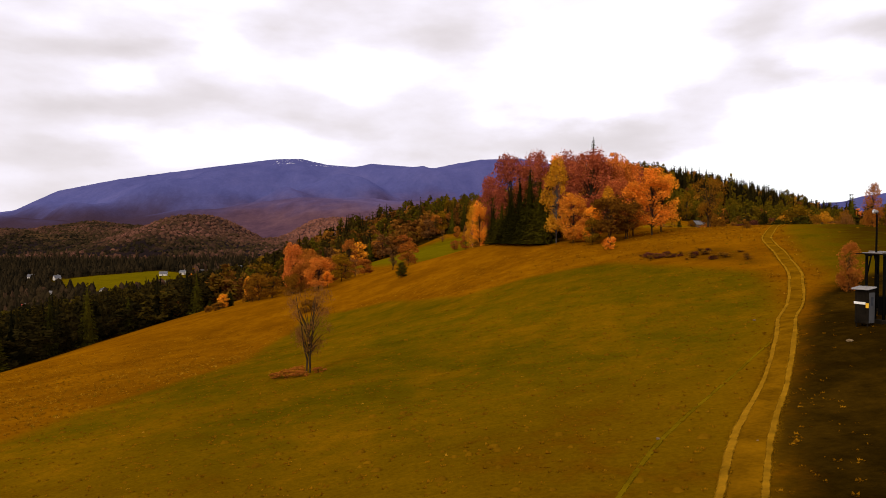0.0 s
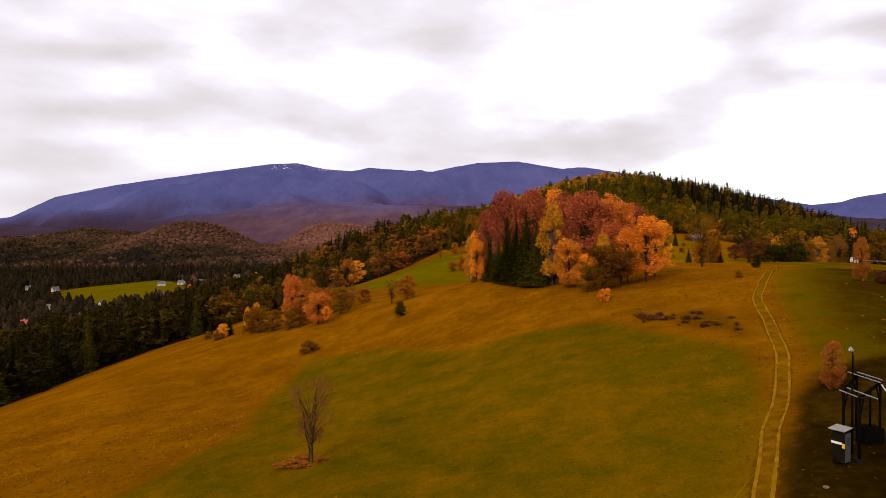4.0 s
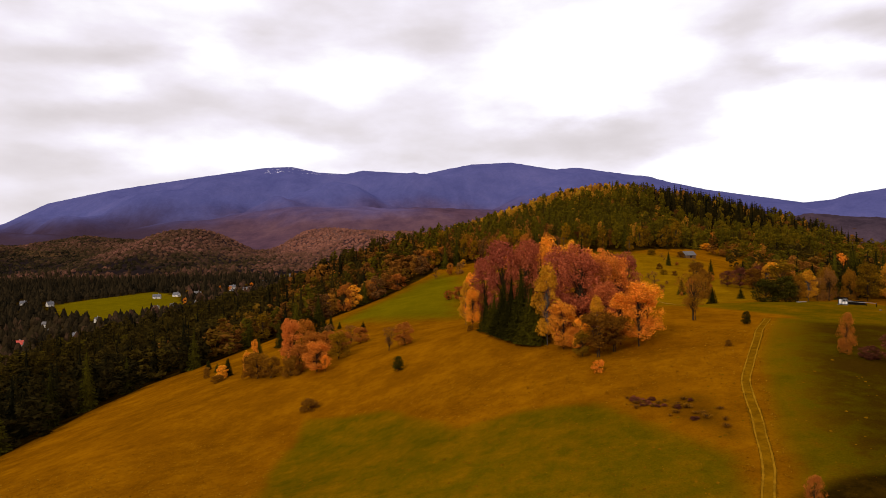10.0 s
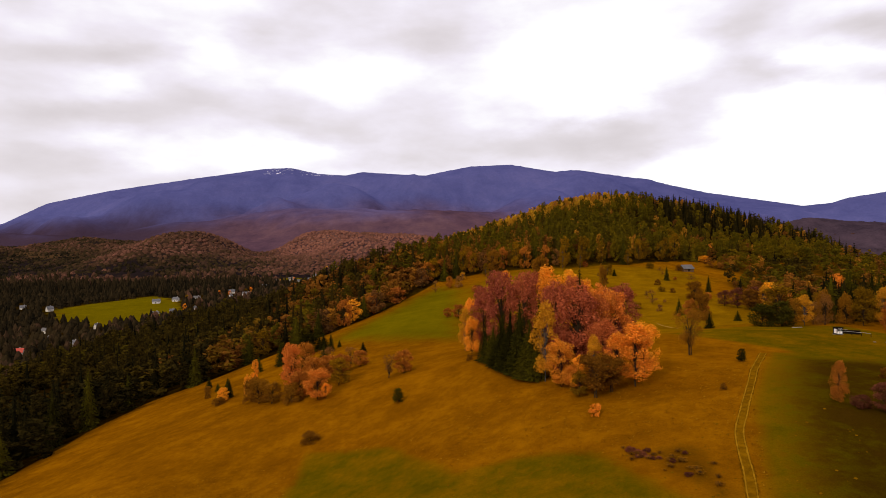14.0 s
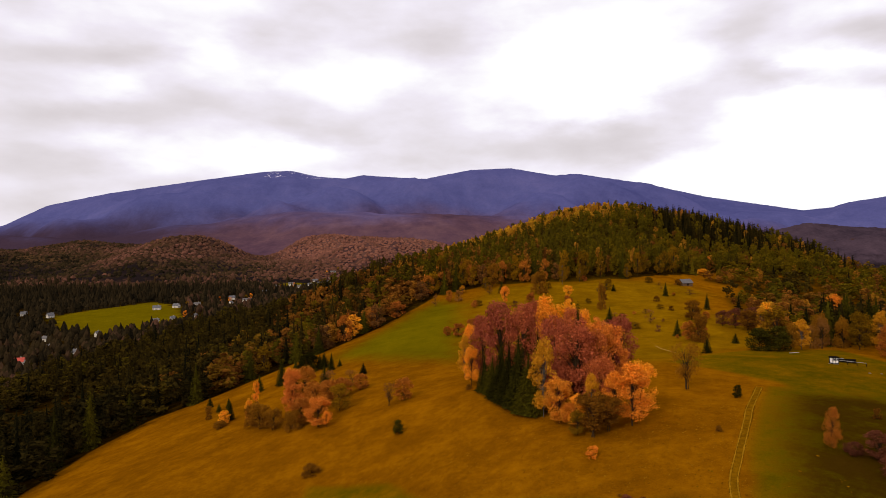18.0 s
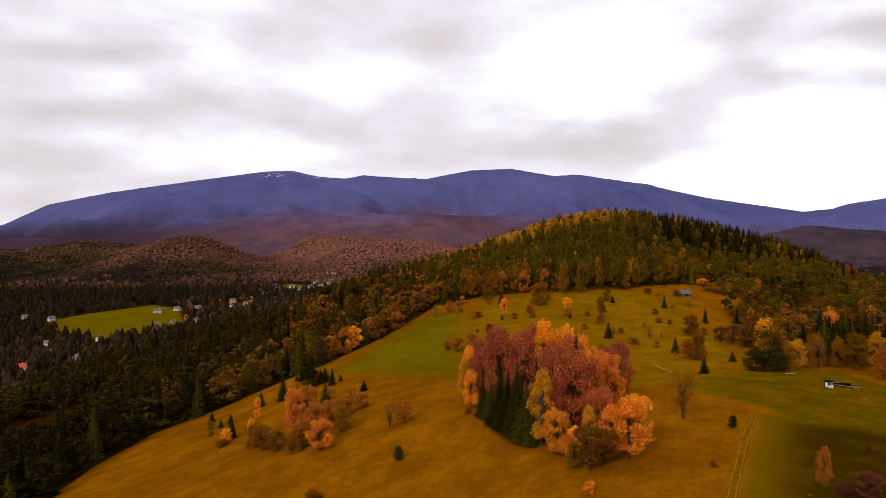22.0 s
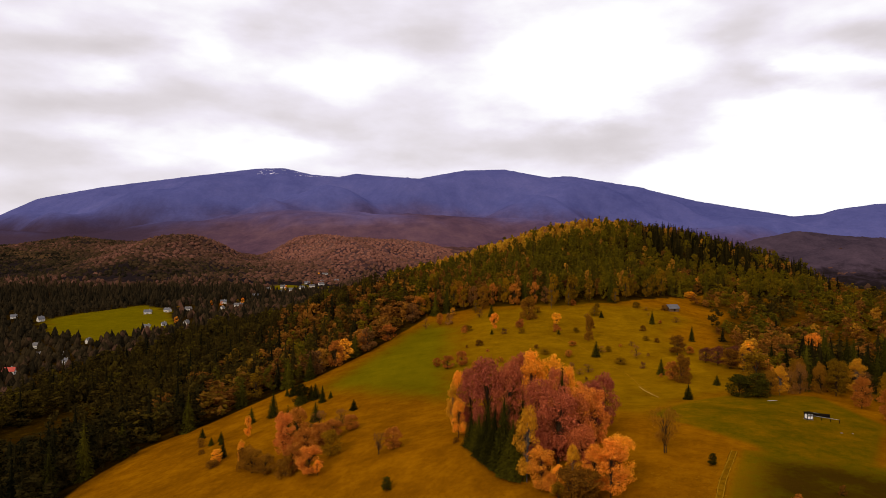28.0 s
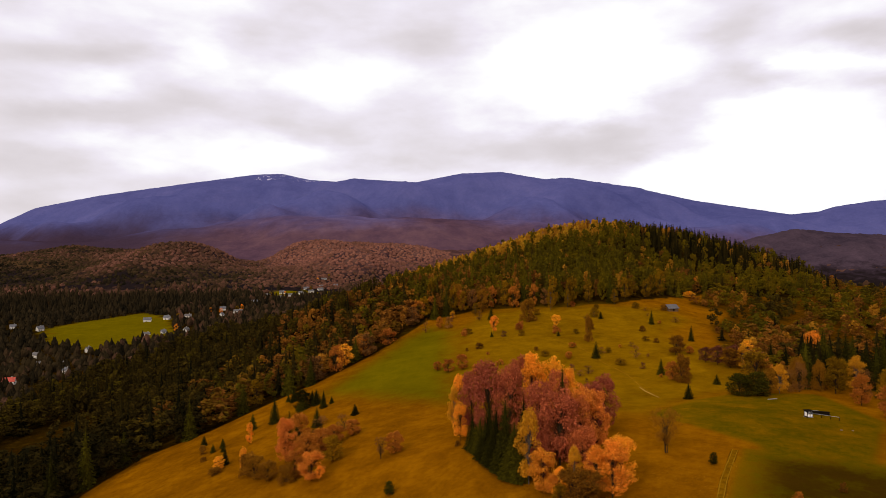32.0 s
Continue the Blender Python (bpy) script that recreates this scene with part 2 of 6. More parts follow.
def ground_material():
    """Meadow cover: dry grass, mown green grass, woodland floor, by the cover attribute, broken up by noise."""
    m, nt, b = material("meadow", 0.95)
    cover = nt.nodes.new("ShaderNodeAttribute")
    cover.attribute_name = "cover"
    split = nt.nodes.new("ShaderNodeSeparateColor")
    nt.links.new(cover.outputs["Color"], split.inputs[0])
    patch, tuft, grain, wide = noise_node(nt, 0.09, 5, 0.6), noise_node(nt, 0.7, 5, 0.65), noise_node(nt, 4.0, 4, 0.7), noise_node(nt, 0.02, 3)
    clump = noise_node(nt, 0.3, 5, 0.7)
    v = maths(nt, "ADD", maths(nt, "MULTIPLY", patch.outputs["Fac"], 0.5), maths(nt, "ADD", maths(nt, "MULTIPLY", clump.outputs["Fac"], 0.3), maths(nt, "MULTIPLY", tuft.outputs["Fac"], 0.2)))
    dry = ramp_node(nt, [(0.32, (0.102, 0.0345, 0.0005)), (0.50, (0.169, 0.060, 0.0006)), (0.66, (0.253, 0.095, 0.001))])
    green = ramp_node(nt, [(0.32, (0.053, 0.037, 0.0003)), (0.45, (0.084, 0.053, 0.0004)), (0.54, (0.122, 0.062, 0.0005)), (0.66, (0.182, 0.080, 0.0008))])
    # near-black floor, also mixed into open ground to paint in lens falloff
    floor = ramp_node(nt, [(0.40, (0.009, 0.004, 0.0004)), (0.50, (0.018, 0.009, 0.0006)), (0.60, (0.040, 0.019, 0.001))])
    lush = ramp_node(nt, [(0.35, (0.082, 0.062, 0.0005)), (0.65, (0.130, 0.090, 0.0008))])
    for r in (dry, green, floor, lush):
        nt.links.new(v, r.inputs["Fac"])

    def soft(x, lo=0.3, hi=0.7):
        x = maths(nt, "ADD", x, maths(nt, "MULTIPLY", maths(nt, "SUBTRACT", v, 0.5), 1.25))
        s = nt.nodes.new("ShaderNodeMapRange")
        s.interpolation_type = "SMOOTHSTEP"
        s.inputs["From Min"].default_value, s.inputs["From Max"].default_value = lo, hi
        nt.links.new(x, s.inputs["Value"])
        return s.outputs["Result"]

    c = mix_colour(nt, soft(split.outputs[0]), dry.outputs["Color"], green.outputs["Color"])
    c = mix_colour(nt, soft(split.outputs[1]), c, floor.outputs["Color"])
    straw = ramp_node(nt, [(0.36, (0.128, 0.063, 0.0006)), (0.50, (0.184, 0.091, 0.0008)), (0.64, (0.260, 0.128, 0.0012))])
    nt.links.new(v, straw.inputs["Fac"])
    pale = nt.nodes.new("ShaderNodeAttribute")
    pale.attribute_name = "pale"
    c = mix_colour(nt, maths(nt, "MULTIPLY", pale.outputs["Fac"], 0.6), c, straw.outputs["Color"])
    sep = nt.nodes.new("ShaderNodeSeparateXYZ")
    nt.links.new(nt.nodes.new("ShaderNodeNewGeometry").outputs["Position"], sep.inputs[0])
    beyond = nt.nodes.new("ShaderNodeMapRange")
    beyond.inputs["From Min"].default_value, beyond.inputs["From Max"].default_value = 1250, 1600
    nt.links.new(sep.outputs["Y"], beyond.inputs["Value"])
    brush = ramp_node(nt, [(0.38, (0.016, 0.009, 0.008)), (0.50, (0.050, 0.024, 0.016)), (0.62, (0.105, 0.047, 0.030))])
    slant = nt.nodes.new("ShaderNodeVectorMath")
    slant.operation, slant.inputs[1].default_value = "MULTIPLY", (1.0, 0.5, 1.6)
    nt.links.new(nt.nodes.new("ShaderNodeNewGeometry").outputs["Position"], slant.inputs[0])
    hang = [maths(nt, "MULTIPLY", noise_node(nt, s, 4, 0.65, slant.outputs["Vector"]).outputs["Fac"], k) for s, k in ((0.007, 0.62), (0.03, 0.26), (0.12, 0.12))]
    nt.links.new(maths(nt, "ADD", maths(nt, "ADD", hang[0], hang[1]), hang[2]), brush.inputs["Fac"])
    c = mix_colour(nt, beyond.outputs["Result"], c, brush.outputs["Color"])
    c = mix_colour(nt, soft(split.outputs[2], 0.12, 0.85), c, lush.outputs["Color"])
    vary = maths(nt, "ADD", 0.5, maths(nt, "MULTIPLY", grain.outputs["Fac"], 1.0))
    vary = maths(nt, "MULTIPLY", vary, maths(nt, "ADD", 0.7, maths(nt, "MULTIPLY", wide.outputs["Fac"], 0.6)))
    c = mix_colour(nt, 1.0, c, vary, "MULTIPLY")
    nt.links.new(c, b.inputs["Base Color"])
    bump(nt, b, maths(nt, "ADD", tuft.outputs["Fac"], maths(nt, "MULTIPLY", grain.outputs["Fac"], 0.4)), 0.45, 0.30)
    return m


def foothill_material():
    """Autumn woods on the foothills: brown beech, darker conifer patches, russet further back."""
    m, nt, b = material("foothill_woods", 1.0)
    sep = nt.nodes.new("ShaderNodeSeparateXYZ")
    nt.links.new(nt.nodes.new("ShaderNodeNewGeometry").outputs["Position"], sep.inputs[0])
    wide, mid, fine = noise_node(nt, 0.0045, 5, 0.6), noise_node(nt, 0.02, 5, 0.65), noise_node(nt, 0.11, 3, 0.7)
    v = maths(nt, "ADD", maths(nt, "MULTIPLY", wide.outputs["Fac"], 0.55), maths(nt, "MULTIPLY", mid.outputs["Fac"], 0.45))
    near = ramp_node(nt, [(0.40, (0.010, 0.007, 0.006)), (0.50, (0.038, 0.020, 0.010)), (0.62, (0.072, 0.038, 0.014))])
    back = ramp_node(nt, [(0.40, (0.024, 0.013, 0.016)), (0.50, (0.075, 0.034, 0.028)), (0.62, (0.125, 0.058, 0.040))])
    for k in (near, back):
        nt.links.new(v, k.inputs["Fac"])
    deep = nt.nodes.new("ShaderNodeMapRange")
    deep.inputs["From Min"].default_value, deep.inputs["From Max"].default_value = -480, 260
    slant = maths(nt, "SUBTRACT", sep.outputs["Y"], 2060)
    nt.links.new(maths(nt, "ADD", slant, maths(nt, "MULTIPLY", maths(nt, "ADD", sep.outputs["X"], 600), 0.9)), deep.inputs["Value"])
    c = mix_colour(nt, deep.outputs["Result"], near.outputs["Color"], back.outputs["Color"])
    # smoky violet of distance haze painted in to the east
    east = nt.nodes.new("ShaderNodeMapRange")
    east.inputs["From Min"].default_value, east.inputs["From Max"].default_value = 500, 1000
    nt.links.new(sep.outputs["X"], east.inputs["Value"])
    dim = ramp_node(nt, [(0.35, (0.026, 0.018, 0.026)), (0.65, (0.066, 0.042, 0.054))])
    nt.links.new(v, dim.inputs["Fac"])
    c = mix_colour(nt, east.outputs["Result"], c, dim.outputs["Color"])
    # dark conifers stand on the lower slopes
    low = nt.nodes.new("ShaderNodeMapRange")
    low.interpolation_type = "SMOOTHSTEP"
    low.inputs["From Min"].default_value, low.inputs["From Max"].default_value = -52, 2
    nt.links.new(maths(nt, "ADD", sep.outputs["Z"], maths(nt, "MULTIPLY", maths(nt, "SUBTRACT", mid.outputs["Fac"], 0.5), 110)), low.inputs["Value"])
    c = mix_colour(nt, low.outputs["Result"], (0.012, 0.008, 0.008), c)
    c = mix_colour(nt, 1.0, c, maths(nt, "ADD", 0.6, maths(nt, "MULTIPLY", fine.outputs["Fac"], 0.8)), "MULTIPLY")
    nt.links.new(c, b.inputs["Base Color"])
    return m


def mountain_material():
    """Far wooded slopes: distance haze painted as blue that grows with height, russet beech on the lower spurs, snow in
    the gullies under the main top.
    """
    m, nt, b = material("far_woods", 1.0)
    geo = nt.nodes.new("ShaderNodeNewGeometry")
    sep = nt.nodes.new("ShaderNodeSeparateXYZ")
    nt.links.new(geo.outputs["Position"], sep.inputs[0])
    wide, mid, fine = noise_node(nt, 0.0022, 6, 0.6), noise_node(nt, 0.012, 5, 0.65), noise_node(nt, 0.06, 4, 0.7)
    v = maths(nt, "ADD", maths(nt, "MULTIPLY", wide.outputs["Fac"], 0.55), maths(nt, "MULTIPLY", mid.outputs["Fac"], 0.45))
    # distance haze put into the base colour as blue
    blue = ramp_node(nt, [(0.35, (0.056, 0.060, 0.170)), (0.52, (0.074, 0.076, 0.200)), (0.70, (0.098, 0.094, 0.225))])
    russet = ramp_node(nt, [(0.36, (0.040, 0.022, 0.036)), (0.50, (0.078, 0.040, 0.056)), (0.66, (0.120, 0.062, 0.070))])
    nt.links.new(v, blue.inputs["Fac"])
    nt.links.new(v, russet.inputs["Fac"])
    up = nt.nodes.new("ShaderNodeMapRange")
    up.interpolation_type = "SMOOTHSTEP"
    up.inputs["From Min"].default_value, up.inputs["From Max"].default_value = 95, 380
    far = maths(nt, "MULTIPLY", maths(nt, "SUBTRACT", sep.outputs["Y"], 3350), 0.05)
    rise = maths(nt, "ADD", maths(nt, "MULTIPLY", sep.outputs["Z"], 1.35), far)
    # russet beech reaches higher towards the middle of the range, painted haze lower outside it
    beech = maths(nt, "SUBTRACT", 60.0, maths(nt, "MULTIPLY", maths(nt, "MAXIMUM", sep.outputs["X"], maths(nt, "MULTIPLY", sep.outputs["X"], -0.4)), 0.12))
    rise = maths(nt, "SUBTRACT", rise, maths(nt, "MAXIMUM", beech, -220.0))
    # darker violet towards the western spur
    west = nt.nodes.new("ShaderNodeMapRange")
    west.interpolation_type = "SMOOTHSTEP"
    west.inputs["From Min"].default_value, west.inputs["From Max"].default_value = -800, -1500
    nt.links.new(sep.outputs["X"], west.inputs["Value"])
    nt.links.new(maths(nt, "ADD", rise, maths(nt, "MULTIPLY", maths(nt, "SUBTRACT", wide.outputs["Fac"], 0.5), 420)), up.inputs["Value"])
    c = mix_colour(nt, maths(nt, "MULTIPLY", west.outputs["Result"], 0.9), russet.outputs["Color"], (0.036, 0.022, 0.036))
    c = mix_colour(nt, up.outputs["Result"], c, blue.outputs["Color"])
    # snow
    here = maths(nt, "MULTIPLY", maths(nt, "GREATER_THAN", sep.outputs["Z"], 452), maths(nt, "LESS_THAN", maths(nt, "ABSOLUTE", maths(nt, "ADD", sep.outputs["X"], 880)), 270))
    k = noise_node(nt, 0.05, 4, 0.7)
    snow = maths(nt, "MULTIPLY", here, maths(nt, "GREATER_THAN", k.outputs["Fac"], 0.62))
    c = mix_colour(nt, snow, c, (0.75, 0.72, 0.78))
    c = mix_colour(nt, 1.0, c, maths(nt, "ADD", 0.82, maths(nt, "MULTIPLY", fine.outputs["Fac"], 0.36)), "MULTIPLY")
    nt.links.new(c, b.inputs["Base Color"])
    bump(nt, b, mid.outputs["Fac"], 0.55, 14)
    return m


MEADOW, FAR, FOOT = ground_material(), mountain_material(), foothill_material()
RUT = worn_material("trodden_earth", (0.218, 0.102, 0.004), 0.8, 0.45)
GOLD = leaf_material("gold_leaves", [(0.0, (0.72, 0.220, 0.018)), (0.5, (0.80, 0.292, 0.018)), (1.0, (0.82, 0.370, 0.016))])
OCHRE = leaf_material("ochre_leaves", [(0.0, (0.48, 0.205, 0.010)), (1.0, (0.60, 0.262, 0.012))])
ROSE = leaf_material("rose_gold_leaves", [(0.0, (0.60, 0.165, 0.024)), (1.0, (0.64, 0.225, 0.016))])
RUSSET = leaf_material("russet_twigs", [(0.0, (0.27, 0.058, 0.028)), (0.5, (0.35, 0.079, 0.028)), (1.0, (0.46, 0.119, 0.022))], glow=0.1)
RUST = leaf_material("rusty_leaves", [(0.0, (0.30, 0.082, 0.013)), (1.0, (0.42, 0.138, 0.013))])
OLIVE = leaf_material("olive_leaves", [(0.0, (0.13, 0.062, 0.003)), (0.5, (0.18, 0.088, 0.004)), (1.0, (0.25, 0.115, 0.004))])
BROWN = leaf_material("brown_leaves", [(0.0, (0.12, 0.05, 0.014)), (0.5, (0.20, 0.08, 0.018)), (1.0, (0.26, 0.11, 0.02))])
MAROON = leaf_material("maroon_leaves", [(0.0, (0.085, 0.026, 0.012)), (0.5, (0.130, 0.038, 0.018)), (1.0, (0.190, 0.056, 0.022))], glow=0.1)
UMBER = leaf_material("umber_leaves", [(0.0, (0.125, 0.047, 0.005)), (0.5, (0.185, 0.071, 0.006)), (1.0, (0.250, 0.102, 0.007))])
SPRUCE = leaf_material("spruce_needles", [(0.0, (0.014, 0.012, 0.0018)), (0.5, (0.030, 0.025, 0.0025)), (1.0, (0.058, 0.045, 0.003))], glow=0.05)
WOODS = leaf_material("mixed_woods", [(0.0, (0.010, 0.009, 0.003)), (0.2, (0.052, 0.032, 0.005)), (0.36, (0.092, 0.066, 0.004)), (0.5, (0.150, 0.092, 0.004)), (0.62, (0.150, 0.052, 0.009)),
                                    (0.75, (0.28, 0.105, 0.012)), (0.9, (0.42, 0.19, 0.012)), (1.0, (0.52, 0.28, 0.016))], by="tint")
BARK = bark_material("grey_brown_bark", (0.020, 0.012, 0.006), (0.065, 0.040, 0.018))
BIRCH = bark_material("birch_bark", (0.04, 0.03, 0.02), (0.15, 0.12, 0.09), 1.2)
FARWOODS = leaf_material("distant_woods", [(0.0, (0.007, 0.006, 0.0035)), (0.2, (0.029, 0.019, 0.008)), (0.4, (0.098, 0.043, 0.026)), (0.6, (0.160, 0.064, 0.043)), (1.0, (0.24, 0.105, 0.060))], by="tint", glow=0.0)
DRYGRASS = leaf_material("dry_grass", [(0.0, (0.13, 0.050, 0.001)), (0.5, (0.22, 0.090, 0.002)), (1.0, (0.36, 0.18, 0.012))], by="tint", glow=0.2)


# ---- mesh helpers ----
def mesh_of(name, verts, tris, mat, tint=None, smooth=False):
    """A mesh from arrays of corners and triangles."""
    verts, tris = np.asarray(verts, np.float32), np.asarray(tris, np.int32)
    me = bpy.data.meshes.new(name)
    me.vertices.add(len(verts))
    me.vertices.foreach_set("co", verts.ravel())
    me.loops.add(tris.size)
    me.loops.foreach_set("vertex_index", tris.ravel())
    me.polygons.add(len(tris))
    me.polygons.foreach_set("loop_start", np.arange(0, tris.size, tris.shape[1], dtype=np.int32))
    me.polygons.foreach_set("use_smooth", np.full(len(tris), smooth))
    if tint is not None:
        a = me.attributes.new("tint", "FLOAT", "POINT")
        a.data.foreach_set("value", np.asarray(tint, np.float32))
    me.update(calc_edges=True)
    me.materials.append(mat)
    return me


def part(name, data, parent, label="", m=None):
    ob = new(name, data)
    ob.parent = parent
    if m is not None:
        ob.matrix_basis = m
    return tagged(ob, label)


def bm_mesh(name, bm, mat, smooth=False):
    me = bpy.data.meshes.new(name)
    bmesh.ops.recalc_face_normals(bm, faces=bm.faces)
    bm.to_mesh(me)
    bm.free()
    me.materials.append(mat)
    for p in me.polygons:
        p.use_smooth = smooth
    return me


def box(bm, x0, y0, z0, x1, y1, z1, bevel=0.0, turn=None):
    made = bmesh.ops.create_cube(bm, size=1)["verts"]
    m = Matrix.Translation(((x0 + x1) / 2, (y0 + y1) / 2, (z0 + z1) / 2)) @ Matrix.Diagonal((x1 - x0, y1 - y0, z1 - z0, 1))
    bmesh.ops.transform(bm, matrix=(turn or Matrix()) @ m, verts=made)
    if bevel:
        edges = {e for v in made for e in v.link_edges}
        bmesh.ops.bevel(bm, geom=list(edges), offset=bevel, segments=1, affect="EDGES")


def rod(bm, a, b, r0, r1=None, sides=8):
    a, b = Vector(a), Vector(b)
    m = Matrix.Translation((a + b) / 2) @ (b - a).to_track_quat("Z", "Y").to_matrix().to_4x4()
    bmesh.ops.create_cone(bm, cap_ends=True, segments=sides, radius1=r0, radius2=r0 if r1 is None else r1, depth=(b - a).length, matrix=m)


# ---- lie of the land ----
# Landforms: place, spread and height of each swell over the valley floor.
SWELLS = [
    (180, 370, 240, 54.54), (180, 890, 240, 98.79), (700, 630, 240, 52.59), (440, -150, 240, 43.9), (-600, 370, 240, 3.6), (-340, 890, 240, -10.7),
    (-80, -150, 240, 33.21), (-340, 370, 240, -15.34), (-340, 1150, 240, 15.02), (-600, -150, 240, -15.25), (-80, 1150, 240, -9.58), (700, 370, 240, 16.68),
    (30, 0, 80, 15.93), (30, 180, 80, 9.89), (-60, 540, 80, 35.42), (120, 720, 80, 17.3), (-150, 0, 80, -5.11), (300, 450, 80, -10.34),
    (-150, 450, 80, -1.51), (210, 270, 80, 0.99), (210, 90, 80, 12.46), (-60, 360, 80, 12.81), (-150, 180, 80, -6.9), (300, 630, 80, -5.65),
]
KNOLLS = [
    (345, 725, 55, 5), (300, 860, 80, 15), (390, 840, 70, 10), (470, 650, 60, -10),
    (28, 43, 6, 1.1),
    (-150, 720, 80, 0.94), (300, 720, 80, 4.18), (120, 540, 80, 14.4), (-60, 720, 80, 12.04), (210, 720, 80, 26.1), (30, 630, 80, -0.2),
    (300, 270, 80, -6.78), (30, 360, 80, 11.32), (-60, 450, 80, -12.55), (30, 270, 80, -6.71), (-60, 180, 80, 11.76), (210, 630, 80, -7.24),
    (210, 450, 80, -5.32), (6, 56, 32, -4.62), (-30, 128, 32, -7.21), (78, 128, 32, 4.53), (114, 56, 32, -5.84), (114, 200, 32, 4.99),
    (-30, 164, 32, -3.04), (42, 200, 32, 5.67), (6, 164, 32, 3.81), (42, 92, 32, 1.71),
]
# Wooded foothills beyond the valley: place, spread across and along, height.
FOOTHILLS = [(-880, 1916, 150, 170, 62), (-822, 1916, 66, 150, 40), (-1500, 2300, 330, 240, 52), (-725, 2040, 58, 120, 52), (-480, 2340, 100, 170, 60), (-250, 2360, 180, 170, 80), (-320, 1985, 95, 110, 52),
             (-235, 1985, 62, 110, 44), (-1150, 2500, 300, 200, 50), (500, 2600, 450, 260, 84), (980, 2250, 150, 200, 46), (1420, 2480, 210, 200, 100), (1950, 2300, 300, 300, 130), (-560, 1760, 140, 120, 20)]
# The main ridge: position along it and height of its tops and saddles.
RIDGE_X = [-4400, -3016, -2707, -2284, -1745, -1227, -1050, -863, -671, -556, -134, 173, 453, 748, 902, 1324, 1784, 2436, 2631, 2742, 3003, 4400]
RIDGE_Z = [30, 162, 300, 381, 455, 521, 528, 488, 473, 496, 468, 528, 539, 489, 500, 438, 341, 248, 266, 301, 338, 460]
# The lower range before it.
SPUR_X = [-4400, -2900, -2224, -1740, -1449, -1218, -995, -880, -780, -690, -560, -380, 20, 500, 1062, 1400, 1554, 1651, 1940, 2300, 3000, 4400]
SPUR_Z = [60, 70, 82, 62, 116, 145, 176, 190, 198, 198, 194, 190, 185, 160, 130, 127, 161, 147, 24, 60, 180, 260]


def smoothstep(a, b, v):
    v = np.clip((v - a) / (b - a), 0, 1)
    return v * v * (3 - 2 * v)


def waves(x, y, size, seed):
    """Cheap rolling unevenness."""
    z = np.zeros(np.broadcast(x, y).shape)
    r = np.random.RandomState(seed)
    for k in range(7):
        a, s, p = r.uniform(0, 6.28), size * r.uniform(0.6, 1.6), r.uniform(0, 6.28)
        z = z + np.sin((x * np.cos(a) + y * np.sin(a)) / s * 6.28 + p)
    return z / 7


def height(x, y):
    x, y = np.asarray(x, float), np.asarray(y, float)
    z = np.full(np.broadcast(x, y).shape, -66.0)
    for a, b, s, v in SWELLS + KNOLLS:
        z = z + v * np.exp(-((x - a) ** 2 + (y - b) ** 2) / (2 * s * s))
    for a, b, s, u, v in FOOTHILLS:
        z = z + v * np.exp(-((x - a) ** 2 / (2 * s * s) + (y - b) ** 2 / (2 * u * u))) * smoothstep(1150, 1700, y)
    z = z + (waves(x, y, 300, 23) * 16 + waves(x, y, 130, 24) * 9) * smoothstep(1500, 1900, y)
    z = z + 28 * smoothstep(1200, 2700, y)
    z = z + waves(x, y, 400, 3) * 12 * smoothstep(1400, 2100, y)
    return z + waves(x, y, 9, 5) * 0.10 * (1 - smoothstep(200, 500, np.abs(y)))


def inside(x, y, ring):
    """How far inside (positive) or outside (negative) the ring of plan points each place lies, roughly."""
    x, y = np.asarray(x, float), np.asarray(y, float)
    odd, near = np.zeros(x.shape, bool), np.full(x.shape, 1e9)
    for (x0, y0), (x1, y1) in zip(ring, ring[1:] + ring[:1]):
        cut = ((y0 > y) != (y1 > y)) & (x < (x1 - x0) * (y - y0) / (y1 - y0 + 1e-9) + x0)
        odd ^= cut
        k = np.clip(((x - x0) * (x1 - x0) + (y - y0) * (y1 - y0)) / ((x1 - x0) ** 2 + (y1 - y0) ** 2), 0, 1)
        near = np.minimum(near, np.hypot(x - x0 - k * (x1 - x0), y - y0 - k * (y1 - y0)))
    return np.where(odd, near, -near)


GREEN_FIELD = [(-60, -80), (8, 5), (22, 38), (34, 66), (38, 78), (33, 88), (26, 107), (14, 112), (2, 113), (-14, 141), (-35, 152), (-36, 120), (-30, 90), (-40, 52), (-60, 30)]
UPPER_FIELD = [(-58, 322), (-22, 432), (-4, 450), (11, 428), (6, 265), (-25, 290)]
LIFT_FIELD = [(74, 204), (101, 232), (127, 248), (160, 246), (152, 196), (108, 140), (90, 150), (94, 168)]
PASTURE = [(11, 428), (6, 280), (40, 215), (74, 204), (101, 232), (140, 262), (158, 310), (146, 375), (186, 440), (180, 470), (137, 472), (67, 469), (38, 470)]
DARKENED_GROUND = [(0, -20), (9.5, 18), (17.0, 32), (25.4, 46), (34.2, 60), (39, 66), (46, 69), (54, 71), (70, 74), (90, 78), (110, 80), (160, 60), (120, -40)]
HEATH = [(32, 96), (34.5, 103), (41.5, 105), (46, 98), (44.5, 89), (41, 82), (37.5, 82), (34.5, 89)]
EAST_FIELD = [(36, 60), (41, 70), (46.5, 84), (52, 98), (59, 114), (66, 126), (76, 143), (88, 164), (108, 160), (130, 150), (140, 110), (110, 78), (70, 66)]
VALLEY_FIELD = [(-592, 945), (-562, 1030), (-514, 1110), (-442, 1034), (-362, 870), (-420, 772), (-515, 828)]
